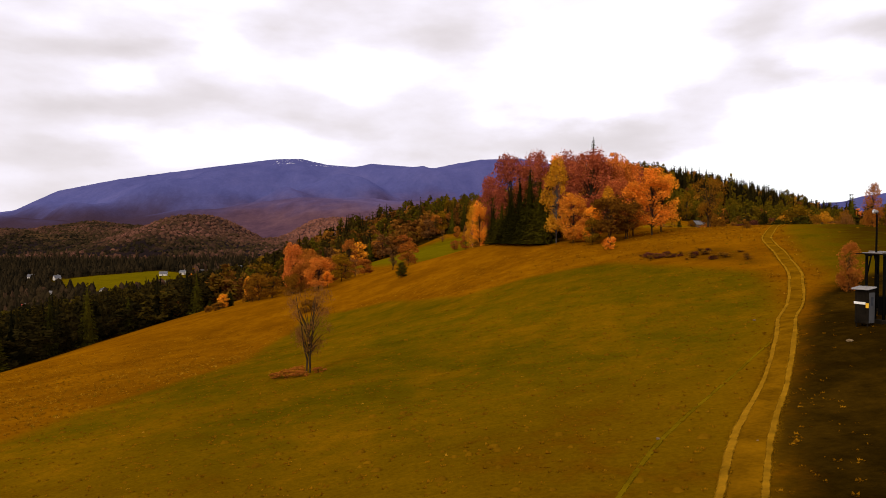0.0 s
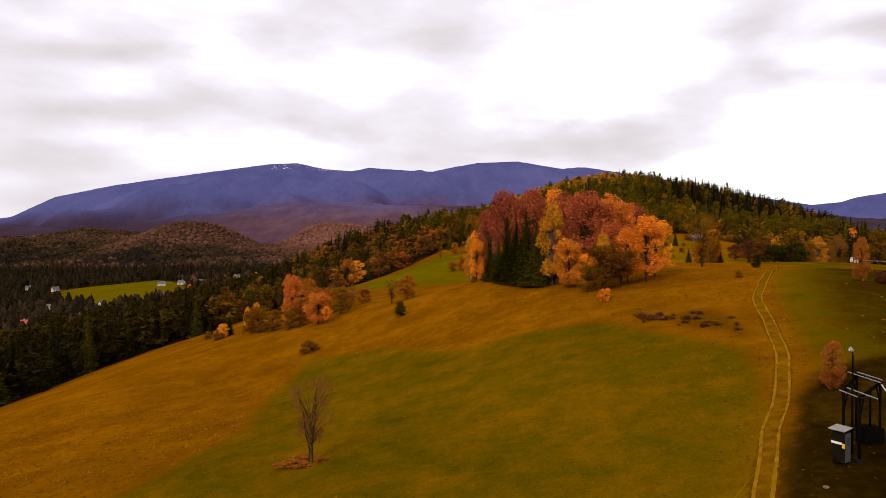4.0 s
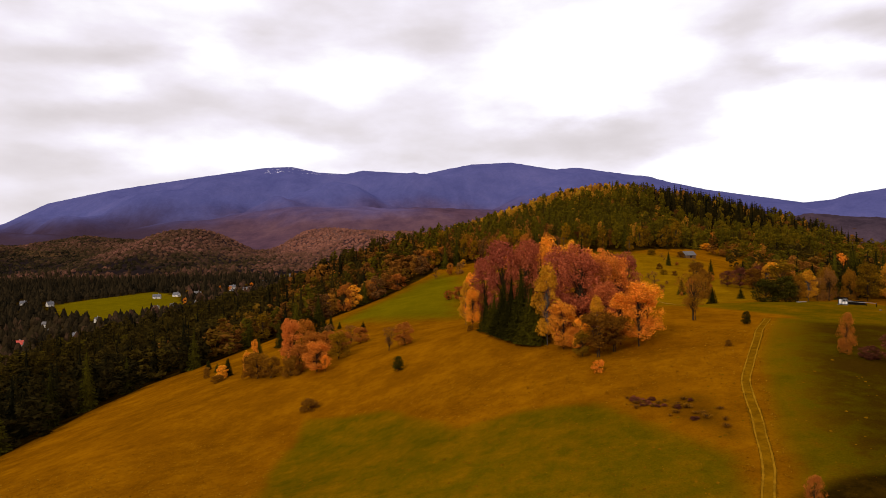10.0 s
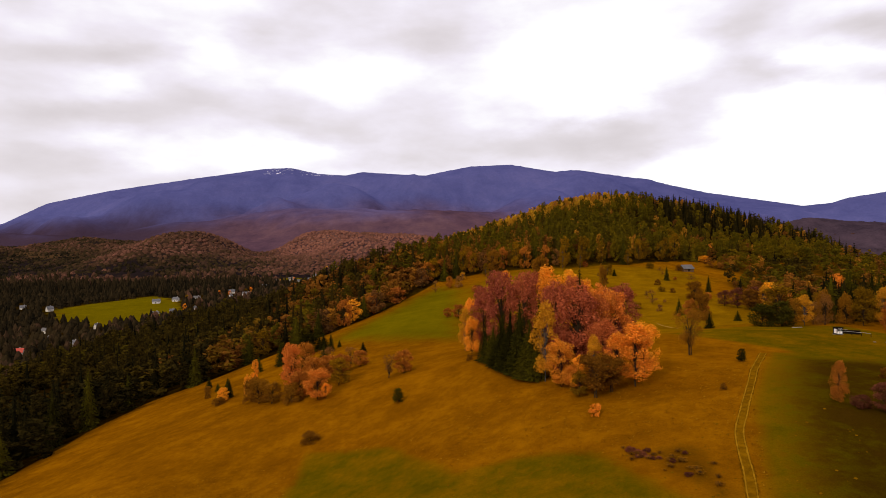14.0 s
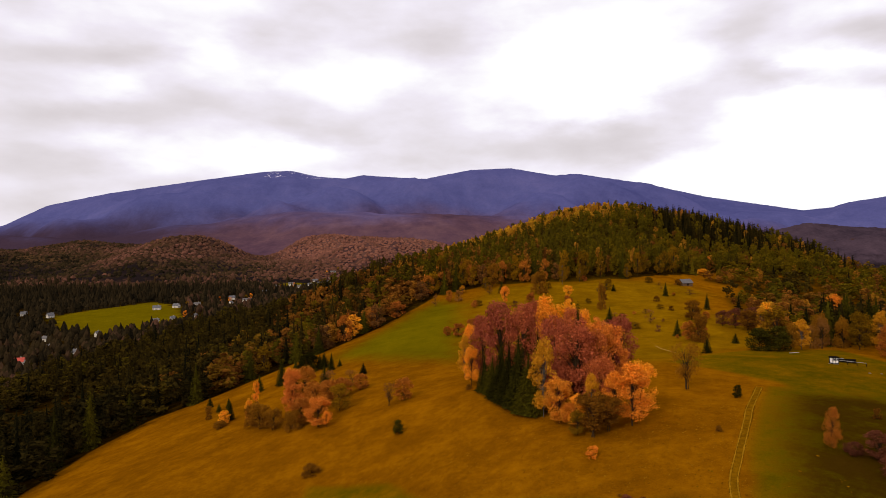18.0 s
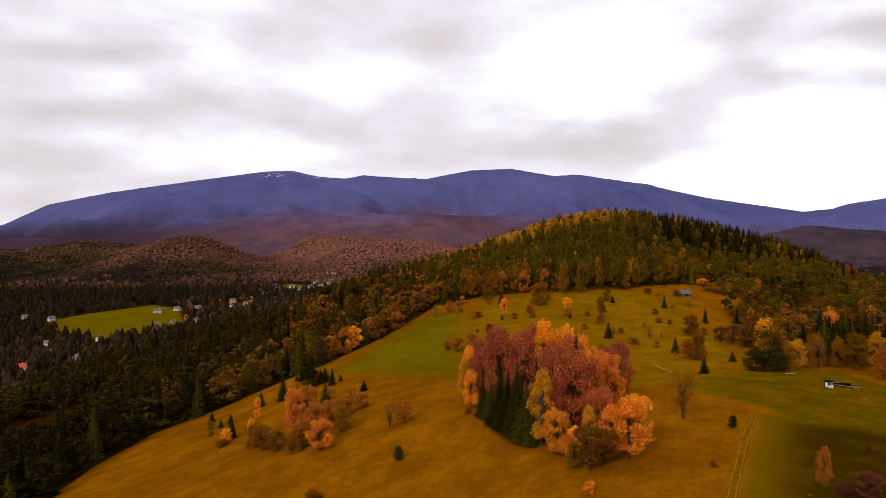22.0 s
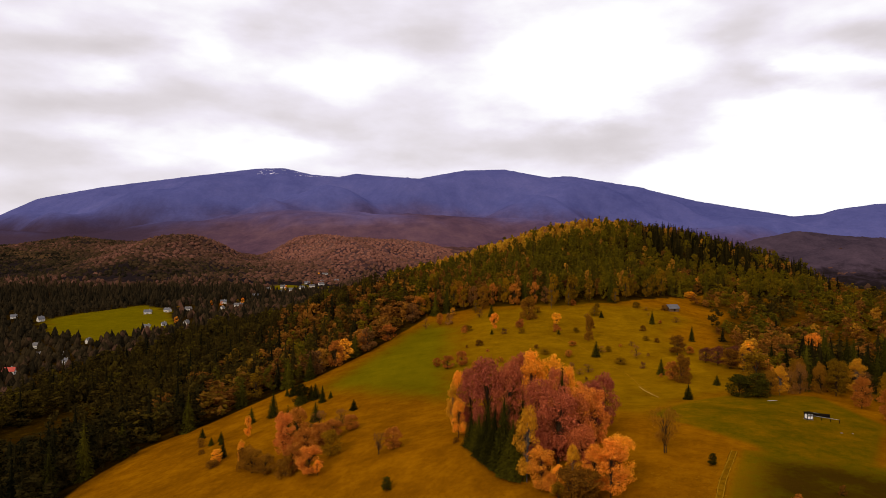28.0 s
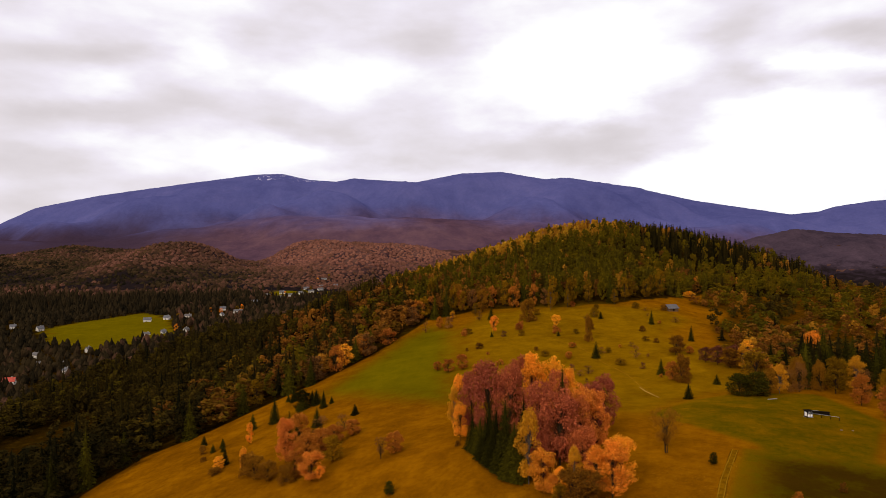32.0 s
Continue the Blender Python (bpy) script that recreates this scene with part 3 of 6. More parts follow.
FAR_MEADOW = [(-420, 1430), (-400, 1560), (-330, 1640), (-250, 1640), (-235, 1500), (-300, 1420)]
# open grass inside the woods
GLADES = [[(-292, 330), (-288, 400), (-266, 452), (-232, 446), (-212, 400), (-214, 345), (-240, 300)], [(146, 375), (150, 420), (172, 470), (196, 500), (236, 492), (214, 455), (190, 420), (172, 372), (163, 335), (150, 335)]]
HAMLET = [(-500, 560), (-500, 760), (-400, 770), (-330, 640), (-330, 540)]
WOOD_LEFT = [(-150, 195), (-152, 262), (-143, 298), (-116, 312), (-100, 330), (-70, 362), (-40, 412), (-24, 440), (-6, 470), (-40, 640), (-110, 760), (-290, 800), (-340, 560), (-330, 330), (-250, 120), (-170, 100)]
WOOD_HILL = [(-6, 470), (38, 478), (67, 469), (96, 464), (137, 472), (158, 490), (200, 520), (262, 570), (330, 560), (420, 640), (450, 820), (300, 960), (100, 950), (-60, 760), (-40, 640)]
WOOD_RIGHT = [(146, 375), (158, 310), (140, 262), (182, 258), (205, 225), (172, 190), (150, 150), (170, 60), (420, 60), (560, 420), (560, 800), (450, 820), (420, 640), (330, 560), (262, 570), (205, 505), (186, 440)]
RINGS_WOOD = (WOOD_LEFT, WOOD_HILL, WOOD_RIGHT)


def axis(lo, fine_lo, fine_hi, hi, step, grow):
    mid = list(np.arange(fine_lo, fine_hi, step))
    up, s = [fine_hi], step
    while up[-1] < hi:
        s *= grow
        up.append(up[-1] + s)
    down, s = [fine_lo], step
    while down[-1] > lo:
        s *= grow
        down.append(down[-1] - s)
    return np.array(down[:0:-1] + mid + up)


def sheet(name, xs, ys, zf, mat):
    X, Y = np.meshgrid(xs, ys)
    Z = zf(X, Y)
    n, w = len(xs), np.arange(len(xs) * len(ys)).reshape(len(ys), len(xs))
    quads = np.stack([w[:-1, :-1], w[:-1, 1:], w[1:, 1:], w[1:, :-1]], -1).reshape(-1, 4)
    return mesh_of(name, np.stack([X, Y, Z], -1).reshape(-1, 3), quads, mat, smooth=True), X.ravel(), Y.ravel()


def make_ground():
    me, x, y = sheet("ground", axis(-3600, -70, 110, 3600, 1.8, 1.045), axis(-500, 5, 215, 3000, 1.8, 1.03), height, MEADOW)
    green = np.maximum.reduce([smoothstep(-7, 7, inside(x, y, r)) for r in (GREEN_FIELD, LIFT_FIELD, EAST_FIELD)] + [0.5 * smoothstep(-16, 10, inside(x, y, PASTURE))])
    green = green * (0.58 + 0.42 * smoothstep(26, 84, y + 12 * waves(x, y, 30, 9)))
    lush = np.maximum.reduce([smoothstep(-s, s, inside(x, y, r)) for r, s in ((UPPER_FIELD, 26), (VALLEY_FIELD, 12), (FAR_MEADOW, 30))])
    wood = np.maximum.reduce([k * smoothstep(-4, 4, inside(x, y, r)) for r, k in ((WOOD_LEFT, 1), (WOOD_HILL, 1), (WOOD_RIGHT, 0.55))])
    # dark soil and east field, darkened further to imitate lens falloff
    wood = np.maximum(wood, smoothstep(-6.3, 5.7, inside(x, y, DARKENED_GROUND)))
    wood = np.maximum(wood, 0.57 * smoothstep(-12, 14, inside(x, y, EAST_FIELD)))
    wood = np.maximum(wood, 0.5 * smoothstep(-6, 6, inside(x, y, HEATH) + 3 * waves(x, y, 9, 33)))
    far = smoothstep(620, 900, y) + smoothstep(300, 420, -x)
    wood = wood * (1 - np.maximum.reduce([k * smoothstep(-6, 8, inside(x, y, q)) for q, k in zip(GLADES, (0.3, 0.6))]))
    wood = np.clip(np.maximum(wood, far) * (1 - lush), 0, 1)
    pale = me.attributes.new("pale", "FLOAT", "POINT")
    pale.data.foreach_set("value", (smoothstep(-20, 25, inside(x, y, PASTURE)) * (1 - lush)).astype(np.float32))
    col = me.color_attributes.new("cover", "FLOAT_COLOR", "POINT")
    col.data.foreach_set("color", np.stack([green, wood, lush, np.ones_like(x)], -1).astype(np.float32).ravel())
    return tagged(new("ground", me), "rolling autumn meadow of dry orange and green grass", "ground", kind="structure")


def make_foothills():
    """Wooded hills beyond the valley: the ground's own form under an uneven canopy."""
    r = np.random.RandomState(71)

    def z(x, y):
        lump = r.normal(0, 1, x.shape)
        lump = lump + 0.5 * (np.roll(lump, 1, 0) + np.roll(lump, 1, 1))
        return height(x, y) + 4 + lump * 1.4 - 14 * (1 - smoothstep(1500, 1620, y))

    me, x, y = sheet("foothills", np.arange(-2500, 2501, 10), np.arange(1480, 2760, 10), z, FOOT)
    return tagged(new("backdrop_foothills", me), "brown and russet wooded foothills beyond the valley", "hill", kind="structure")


def make_mountains():
    def z(x, y):
        r = np.interp(x * 4300 / y, RIDGE_X, RIDGE_Z)
        rough = waves(x, y, 620, 11) * 330 + waves(x, y, 210, 12) * 45
        climb = smoothstep(2850, 4300, y + rough * (1 - smoothstep(3800, 4250, y)))
        main = np.where(y <= 4300, -40 + (r + 40) * climb ** 0.9, r - (y - 4300) * 0.5)
        out = y - 3190 - waves(x, y, 700, 17) * 160
        spur = -60 + (np.interp(x * 3190 / np.clip(y, 2900, 3500), SPUR_X, SPUR_Z) + 60) * np.exp(-(out / np.where(out < 0, 420, 330)) ** 2) + waves(x, y, 240, 18) * 16
        jag = waves(x, y, 60, 14) * 3.5 + waves(x, y, 23, 15) * 2.0
        return (main + spur + np.sqrt((main - spur) ** 2 + 900)) / 2 + jag

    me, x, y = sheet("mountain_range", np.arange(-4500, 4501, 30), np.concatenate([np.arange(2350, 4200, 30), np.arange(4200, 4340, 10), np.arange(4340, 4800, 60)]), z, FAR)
    return tagged(new("backdrop_mountain_range", me), "long wooded mountain ridge in painted haze blue, snow flecks near its top", "mountain", kind="structure")


make_ground()
make_foothills()
make_mountains()


# ---- trees ----
def unit(v):
    return v / np.maximum(np.linalg.norm(v, axis=-1, keepdims=True), 1e-9)


def leaf_cards(rs, centres, outward, size, slim=0.62, aspect=1.0):
    """Small folded diamonds, one for each clump of leaves."""
    n = len(centres)
    nrm = unit(outward + rs.normal(0, 0.75, (n, 3)))
    a = unit(np.cross(nrm, rs.normal(0, 1, (n, 3))))
    b = np.cross(nrm, a)
    s = (size * rs.uniform(0.55, 1.45, n))[:, None]
    low = np.array([1, 1, 1 / aspect])
    a, b, fold = a * low, b * low, nrm * low * s * 0.25
    v = np.stack([centres + a * s, centres + b * s * slim - fold, centres - a * s * rs.uniform(0.6, 1.1, (n, 1)), centres - b * s * slim - fold], 1).reshape(-1, 3)
    k = np.arange(n)[:, None] * 4
    return v, np.concatenate([k + [0, 1, 2], k + [0, 2, 3]])


def twig_slivers(rs, start, way, length, width):
    """Thin twigs, three corners each."""
    n = len(start)
    tip = start + unit(way + rs.normal(0, 0.45, (n, 3))) * (length * rs.uniform(0.5, 1.4, n))[:, None]
    side = unit(np.cross(tip - start, rs.normal(0, 1, (n, 3)))) * width
    v = np.stack([start - side, start + side, tip], 1).reshape(-1, 3)
    return v, np.arange(3 * n).reshape(-1, 3)


def tube(points, radii, sides=6):
    """A tapered limb along points."""
    P = np.asarray(points, float)
    t = unit(np.gradient(P, axis=0))
    u = unit(np.cross(t, np.array([0.31, 0.95, 0.11])))
    w = np.cross(t, u)
    ang = np.arange(sides) * 2 * np.pi / sides
    v = (P[:, None] + (u[:, None] * np.cos(ang)[:, None] + w[:, None] * np.sin(ang)[:, None]) * np.asarray(radii)[:, None, None]).reshape(-1, 3)
    f = []
    for i in range(len(P) - 1):
        for j in range(sides):
            a, b = i * sides + j, i * sides + (j + 1) % sides
            f += [(a, b, b + sides), (a, b + sides, a + sides)]
    return v, np.array(f)


def joined(pieces):
    vs, fs, n = [], [], 0
    for v, f in pieces:
        vs.append(v), fs.append(f + n)
        n += len(v)
    return np.concatenate(vs), np.concatenate(fs)


# crown outline: half-width at each height share
SHAPES = {"round": ((0.10, 0.35), (0.25, 0.85), (0.5, 1.0), (0.75, 0.8), (0.92, 0.42), (1.0, 0.1)),
          "column": ((0.12, 0.55), (0.3, 0.95), (0.55, 0.9), (0.8, 0.6), (1.0, 0.08)),
          "vase": ((0.2, 0.2), (0.45, 0.7), (0.7, 1.0), (0.88, 0.8), (1.0, 0.25)),
          "egg": ((0.0, 0.7), (0.2, 0.95), (0.45, 1.0), (0.7, 0.82), (0.9, 0.45), (1.0, 0.1)),
          "bush": ((0.0, 0.75), (0.3, 1.0), (0.6, 0.9), (0.85, 0.55), (1.0, 0.15))}


# how much taller than wide trees of each outline stand
ASPECT = {"round": 1.7, "column": 2.3, "vase": 1.7, "egg": 1.8, "bush": 0.9}


def broadleaf(rs, shape, leaves, size, blobs=20, twigs=0, stems=1, thick=0.021):
    """Arrays of the trunk with its limbs, and of the crown, for a tree one unit tall and one wide (half-width 0.5)."""
    hs, ws = zip(*SHAPES[shape])
    aspect = ASPECT[shape]
    blobs = int(blobs * max(1.0, aspect * 0.9))
    zs = rs.uniform(hs[0] + 0.05, 0.95, blobs)
    w = np.interp(zs, hs, ws) * 0.5
    ang = np.arange(blobs) * 2.4 + rs.uniform(0, 0.8, blobs)
    rad = w * np.sqrt(rs.uniform(0.15, 0.85, blobs))
    cen = np.stack([rad * np.cos(ang), rad * np.sin(ang), zs], 1)
    size_b = 0.10 + 0.10 * rs.uniform(0, 1, blobs)
    squash = np.array([1, 1, 1 / aspect])
    trunk, limbs = [], []
    for s in range(stems):
        a = s * 2.1 + rs.uniform(0, 1)
        out = 0.0 if stems == 1 else 0.24
        base = 0.0 if stems == 1 else 0.05
        pts = [(base * math.cos(a), base * math.sin(a), -0.03)]
        for k in range(1, 7):
            q = k / 6
            pts.append((out * q * math.cos(a) + rs.normal(0, 0.008), out * q * math.sin(a) + rs.normal(0, 0.008), q * 0.86))
        trunk.append(tube(pts, np.linspace(thick / stems ** 0.4, 0.003, 7)))
    for c in cen:
        z0 = max(0.08, c[2] * 0.55)
        a = np.array([0, 0, z0])
        mid = a + (c - a) * 0.55 + [0, 0, 0.03]
        limbs.append(tube([a, mid, a + (c - a) * 0.9], [0.007, 0.004, 0.001], 4))
    pieces = []
    if leaves:
        pick = rs.choice(blobs, leaves, p=size_b ** 2 / (size_b ** 2).sum())
        d = unit(rs.normal(0, 1, (leaves, 3)))
        pos = cen[pick] + d * (size_b[pick] * rs.uniform(0.3, 1.1, leaves) ** 0.6)[:, None] * squash
        pieces.append(leaf_cards(rs, pos, d + [0, 0, 0.3], size, aspect=aspect))
    if twigs:
        pick = rs.choice(blobs, twigs)
        d = unit(rs.normal(0, 1, (twigs, 3)) + [0, 0, 0.5])
        pos = cen[pick] + d * (size_b[pick] * rs.uniform(0.1, 0.95, twigs))[:, None] * squash
        pieces.append(twig_slivers(rs, pos, unit(pos - [0, 0, 0.25]) + [0, 0, 0.4], 0.05, 0.0028))
    return joined(trunk + limbs), joined(pieces)


def spruce(rs, boughs, size, aspect=2.6, blunt=0.78, bare=0.04):
    """Arrays of trunk and needle boughs, one unit tall and one wide; boughs hang in ragged tiers."""
    trunk = tube([(0, 0, -0.03), (0, 0, 0.35), (0, 0, 0.97)], [0.02, 0.014, 0.002], 6)
    tiers = max(9, int(boughs ** 0.5 * 0.62))
    q = rs.uniform(0, 1, boughs * 2)
    q = q[rs.uniform(0, 1, boughs * 2) < (1 - q) ** 0.9 + 0.06][:boughs]
    q = (np.floor(q * tiers) + rs.uniform(0.25, 0.75, len(q)) ** 1.5) / tiers
    ang = rs.uniform(0, 6.283, len(q))
    lobe = 1 + 0.14 * np.sin(ang * 3 + tiers * q * 2.1) + 0.10 * np.sin(ang * 7 + tiers * q * 5.3)
    r = (0.46 * (1 - q) ** blunt + 0.012) * lobe * rs.uniform(0.45, 1.08, len(q)) ** 0.7
    cs, sn = np.cos(ang), np.sin(ang)
    z = bare + (0.98 - bare) * q - 0.30 * r / aspect * 2
    way = unit(np.stack([cs, sn, -rs.uniform(0.15, 0.75, len(q))], 1) + rs.normal(0, 0.16, (len(q), 3)))
    side = unit(np.cross(way, np.stack([-0.2 * cs, -0.2 * sn, np.ones(len(q))], 1) + rs.normal(0, 0.3, (len(q), 3))))
    nrm = np.cross(side, way)
    s = (size * (0.45 + 0.75 * (1 - q)) * rs.uniform(0.6, 1.4, len(q)))[:, None]
    low = np.array([1, 1, 1 / aspect])
    c = np.stack([r * cs, r * sn, np.maximum(z, 0.005)], 1)
    v = np.stack([c - way * s * low, c + (side * 0.42 * s - nrm * 0.12 * s) * low, c + way * s * low, c - (side * 0.42 * s + nrm * 0.12 * s) * low], 1).reshape(-1, 3)
    k = np.arange(len(q))[:, None] * 4
    core_v = np.array([(0.26 * math.cos(a), 0.26 * math.sin(a), bare + 0.02) for a in np.arange(7) * 0.8976] + [(0, 0, 0.93)])
    core_f = np.array([(i, (i + 1) % 7, 7) for i in range(7)])
    return trunk, joined([(v, np.concatenate([k + [0, 1, 2], k + [0, 2, 3]])), (core_v, core_f)])


def tree_kind(name, label, category, crown_mat, bark, arrays):
    """A tree built once, one metre tall, to be copied at its size; it is moved out to its first place by plant()."""
    root = new(name)
    root.empty_display_size = 0.1
    tagged(root, label, category)
    for nm, (v, f) in zip(("trunk", "crown"), arrays):
        part(nm, mesh_of(name + "_" + nm, v, f, crown_mat if nm == "crown" else bark), root)
    return root


USED = set()


def plant(kind, x, y, tall, wide, turn=0.0, label="", group="", sink=0.0):
    z = float(height(x, y)) - sink
    m = pose(x, y, z, 0, 0, turn) @ Matrix.Diagonal((wide, wide, tall, 1))
    if kind.name in USED:
        ob = copy_thing(kind, m)
        ob.matrix_basis = m
    else:
        USED.add(kind.name)
        kind.matrix_basis = m
        ob = kind
    return tagged(ob, label, group=group)


def kinds(n, make):
    return [make(np.random.RandomState(100 + 17 * k), k) for k in range(n)]


gold = kinds(4, lambda r, k: tree_kind("birch_tree", "golden autumn birch tree on the meadow", "tree", GOLD, BARK, broadleaf(r, ("round", "column", "round", "vase")[k], 4600, 0.027, 30)))
column = kinds(2, lambda r, k: tree_kind("poplar_tree", "slender yellow-olive birch with a tall narrow crown", "tree", (OLIVE, OCHRE)[k], BIRCH, broadleaf(r, "column", 4600, 0.030, 28)))
rose = kinds(2, lambda r, k: tree_kind("cherry_tree", "rosy orange wild cherry tree in autumn leaf", "tree", ROSE, BARK, broadleaf(r, "round", 4600, 0.027, 30)))
russet = kinds(3, lambda r, k: tree_kind("beech_tree", "dark red-brown beech tree with thinning leaves", "tree", RUSSET, BARK, broadleaf(r, "round", 5200, 0.023, 34, 1500)))
orange = kinds(2, lambda r, k: tree_kind("maple_sapling", "dense orange-brown rounded tree in autumn leaf", "tree", RUST, BARK, broadleaf(r, "round", 4200, 0.030, 30)))
olive = kinds(3, lambda r, k: tree_kind("hornbeam_tree", "olive-brown round broadleaf tree in autumn", "tree", OLIVE, BARK, broadleaf(r, ("round", "bush", "round")[k], 4200, 0.029, 28)))
brown = kinds(3, lambda r, k: tree_kind("alder_tree", "brown autumn broadleaf tree, half bare", "tree", BROWN, BARK, broadleaf(r, ("round", "bush", "vase")[k], 1000, 0.025, 20, 900, 2)))
bare = kinds(2, lambda r, k: tree_kind("bare_tree", "nearly leafless tree with several upright stems", "tree", BROWN, BARK, broadleaf(r, "vase", 420, 0.018, 28, 3000, 5, 0.024)))
fir = kinds(4, lambda r, k: tree_kind("spruce_tree", "dark green spruce tree with drooping boughs", "tree", SPRUCE, BARK, spruce(r, 2200, 0.060, 2.6, (0.72, 0.8, 0.66, 0.85)[k])))
egg = kinds(1, lambda r, k: tree_kind("shrub", "dense egg-shaped rusty shrub", "shrub", RUST, BARK, broadleaf(r, "egg", 5200, 0.026, 60)))
haze = kinds(1, lambda r, k: tree_kind("willow_tree", "thin-leaved olive-brown tree with many stems", "tree", UMBER, BARK, broadleaf(r, "vase", 1500, 0.022, 34, 2600, 5, 0.022)))
umber = kinds(3, lambda r, k: tree_kind("elder_tree", "dark umber-brown rounded tree with thinning leaves", "tree", UMBER, BARK, broadleaf(r, ("round", "bush", "vase")[k], 4000, 0.028, 28, 500, 2)))
shrub = kinds(4, lambda r, k: tree_kind("shrub", "brownish leafy shrub on the dry grass", "shrub", (OLIVE, BROWN, GOLD, RUST)[k], BARK, broadleaf(r, "bush", 800, 0.045, 18)))
plum = kinds(2, lambda r, k: tree_kind("blackthorn_bush", "dark maroon thorn bush with dense twigs", "shrub", MAROON, BARK, broadleaf(r, ("bush", "round")[k], 3600, 0.028, 34, 900, 2)))
spire = kinds(1, lambda r, k: tree_kind("rowan_tree", "narrow rosy orange rowan tree", "tree", RUST, BARK, broadleaf(r, "egg", 4800, 0.026, 60)))
juniper = kinds(2, lambda r, k: tree_kind("juniper_bush", "rounded dark evergreen bush on the meadow", "shrub", SPRUCE, BARK, broadleaf(r, "egg", 3800, 0.036, 80)))

rng = random.Random(4)
G = "trees of the grove"
# the grove: spruces in front, beeches in the middle, gold birches round them
for x, y, t, w in [(11.5, 180, 13, 4.2), (13.5, 175, 14.5, 4.5), (15.2, 169, 16, 5), (17.2, 163.5, 19, 5.2), (19.3, 159, 21, 5.6), (21.2, 154.5, 19.5, 5.6), (14.6, 171, 11, 5.5), (18.4, 160.5, 13, 5.5), (20.2, 156, 12, 6), (12.6, 177.5, 9, 4.6), (22.5, 152.5, 15, 5.6), (16.2, 166, 12, 5.5), (24.5, 160, 22, 6), (20.5, 170, 20, 5.5), (16.5, 178, 17, 5),
                   (26, 190, 22, 5.4)]:
    plant(rng.choice(fir), x, y, t * rng.uniform(0.80, 0.98), w * rng.uniform(1.12, 1.42), rng.uniform(0, 360), group=G)
plant(fir[1], 36.5, 166, 25.5, 6.2, 30, "tall slender spruce rising above the grove", G)
for x, y, t, w in [(42.3, 135, 14.5, 9.5), (39.3, 138.5, 12, 7), (32, 194, 24, 11), (39, 196, 22, 9), (9, 222, 18, 7), (8, 190, 12.5, 5.5), (45.8, 140, 13, 8), (30.5, 139, 8, 4.5), (43, 188, 19, 8)]:
    plant(rng.choice(gold), x, y, t, w, rng.uniform(0, 360), group=G)
for x, y, t, w in [(24.4, 149.5, 20, 7.2), (34.6, 141.5, 11.5, 4.4), (6.5, 210, 15, 5)]:
    plant(column[1], x, y, t, w, rng.uniform(0, 360), group=G)
for x, y, t, w in [(34, 157, 20.5, 14), (30, 166, 21, 11), (17, 186, 25, 14), (23, 180, 24, 11), (53, 183, 17, 10), (40, 160, 17, 9), (12, 196, 21, 9), (37, 176, 21, 10), (47, 174, 17, 9), (28, 152, 12, 6), (38.5, 149, 13, 9), (29.5, 203, 22, 10)]:
    plant(rng.choice(russet), x, y, t, w, rng.uniform(0, 360), group=G)
for x, y, t, w in [(27.2, 143.5, 11.5, 7.6), (42, 163, 20, 9), (29.5, 141, 5.5, 4.5), (46, 165, 17, 8)]:
    plant(rng.choice(rose), x, y, t, w, rng.uniform(0, 360), group=G)
for x, y, t, w in [(10.5, 205, 14, 8), (19, 200, 15, 8)]:
    plant(rng.choice(olive), x, y, t, w, rng.uniform(0, 360), group=G)
for x, y, t, w in [(32.9, 132.5, 9.6, 9.5), (36.5, 133.5, 8.0, 7), (29.8, 135, 5.5, 4.6)]:
    plant(umber[2] if w > 6 else olive[0], x, y, t, w, rng.uniform(0, 360), "olive-brown tree with thinning leaves at the foot of the grove", G)
plant(shrub[2], 30.3, 122.0, 2.4, 3.0, 20, "small golden shrub alone in dry grass")

# lone trees and bushes of the meadow
plant(bare[0], -15.3, 67.5, 9.4, 6.2, 40, "leafless young tree with several stems, grass mound at its foot")
for x, y, t, w in [(-17.6, 66.6, 0.8, 2.4), (-15.9, 65.9, 0.6, 2.0), (-14.2, 67.0, 0.5, 1.6), (-18.9, 67.2, 0.5, 1.6), (-16.6, 68.2, 0.7, 2.0)]:
    plant(shrub[3], x, y, t, w, x * 90, "low russet scrub round the leafless tree", "scrub round the leafless tree")
plant(egg[0], 38.2, 61.5, 4.7, 2.3, 15, "rusty orange autumn shrub beside the dirt track")
plant(haze[0], 64.6, 161.0, 12.5, 9.0, 80, "tall thin-leaved brown tree with several stems on the pasture")
plant(bare[0], -18.4, 196.0, 7.6, 5.0, 0)
plant(orange[0], -13.7, 197.5, 7.6, 7.0, 0, "small rounded brown tree on the meadow")
plant(juniper[0], -13.4, 167.0, 4.0, 3.2, 0)
plant(juniper[1], -66.7, 302.0, 9.5, 9.8, 0, "large dark evergreen bush beside young spruces")
plant(juniper[0], 73.6, 151.0, 3.2, 2.3, 30)
plant(juniper[1], 125.0, 243.0, 9.0, 10.5, 50, "broad dark green bush at the field edge")
plant(juniper[0], 131.5, 241.0, 10.0, 10.0, 0)
G = "young spruces on the meadow"
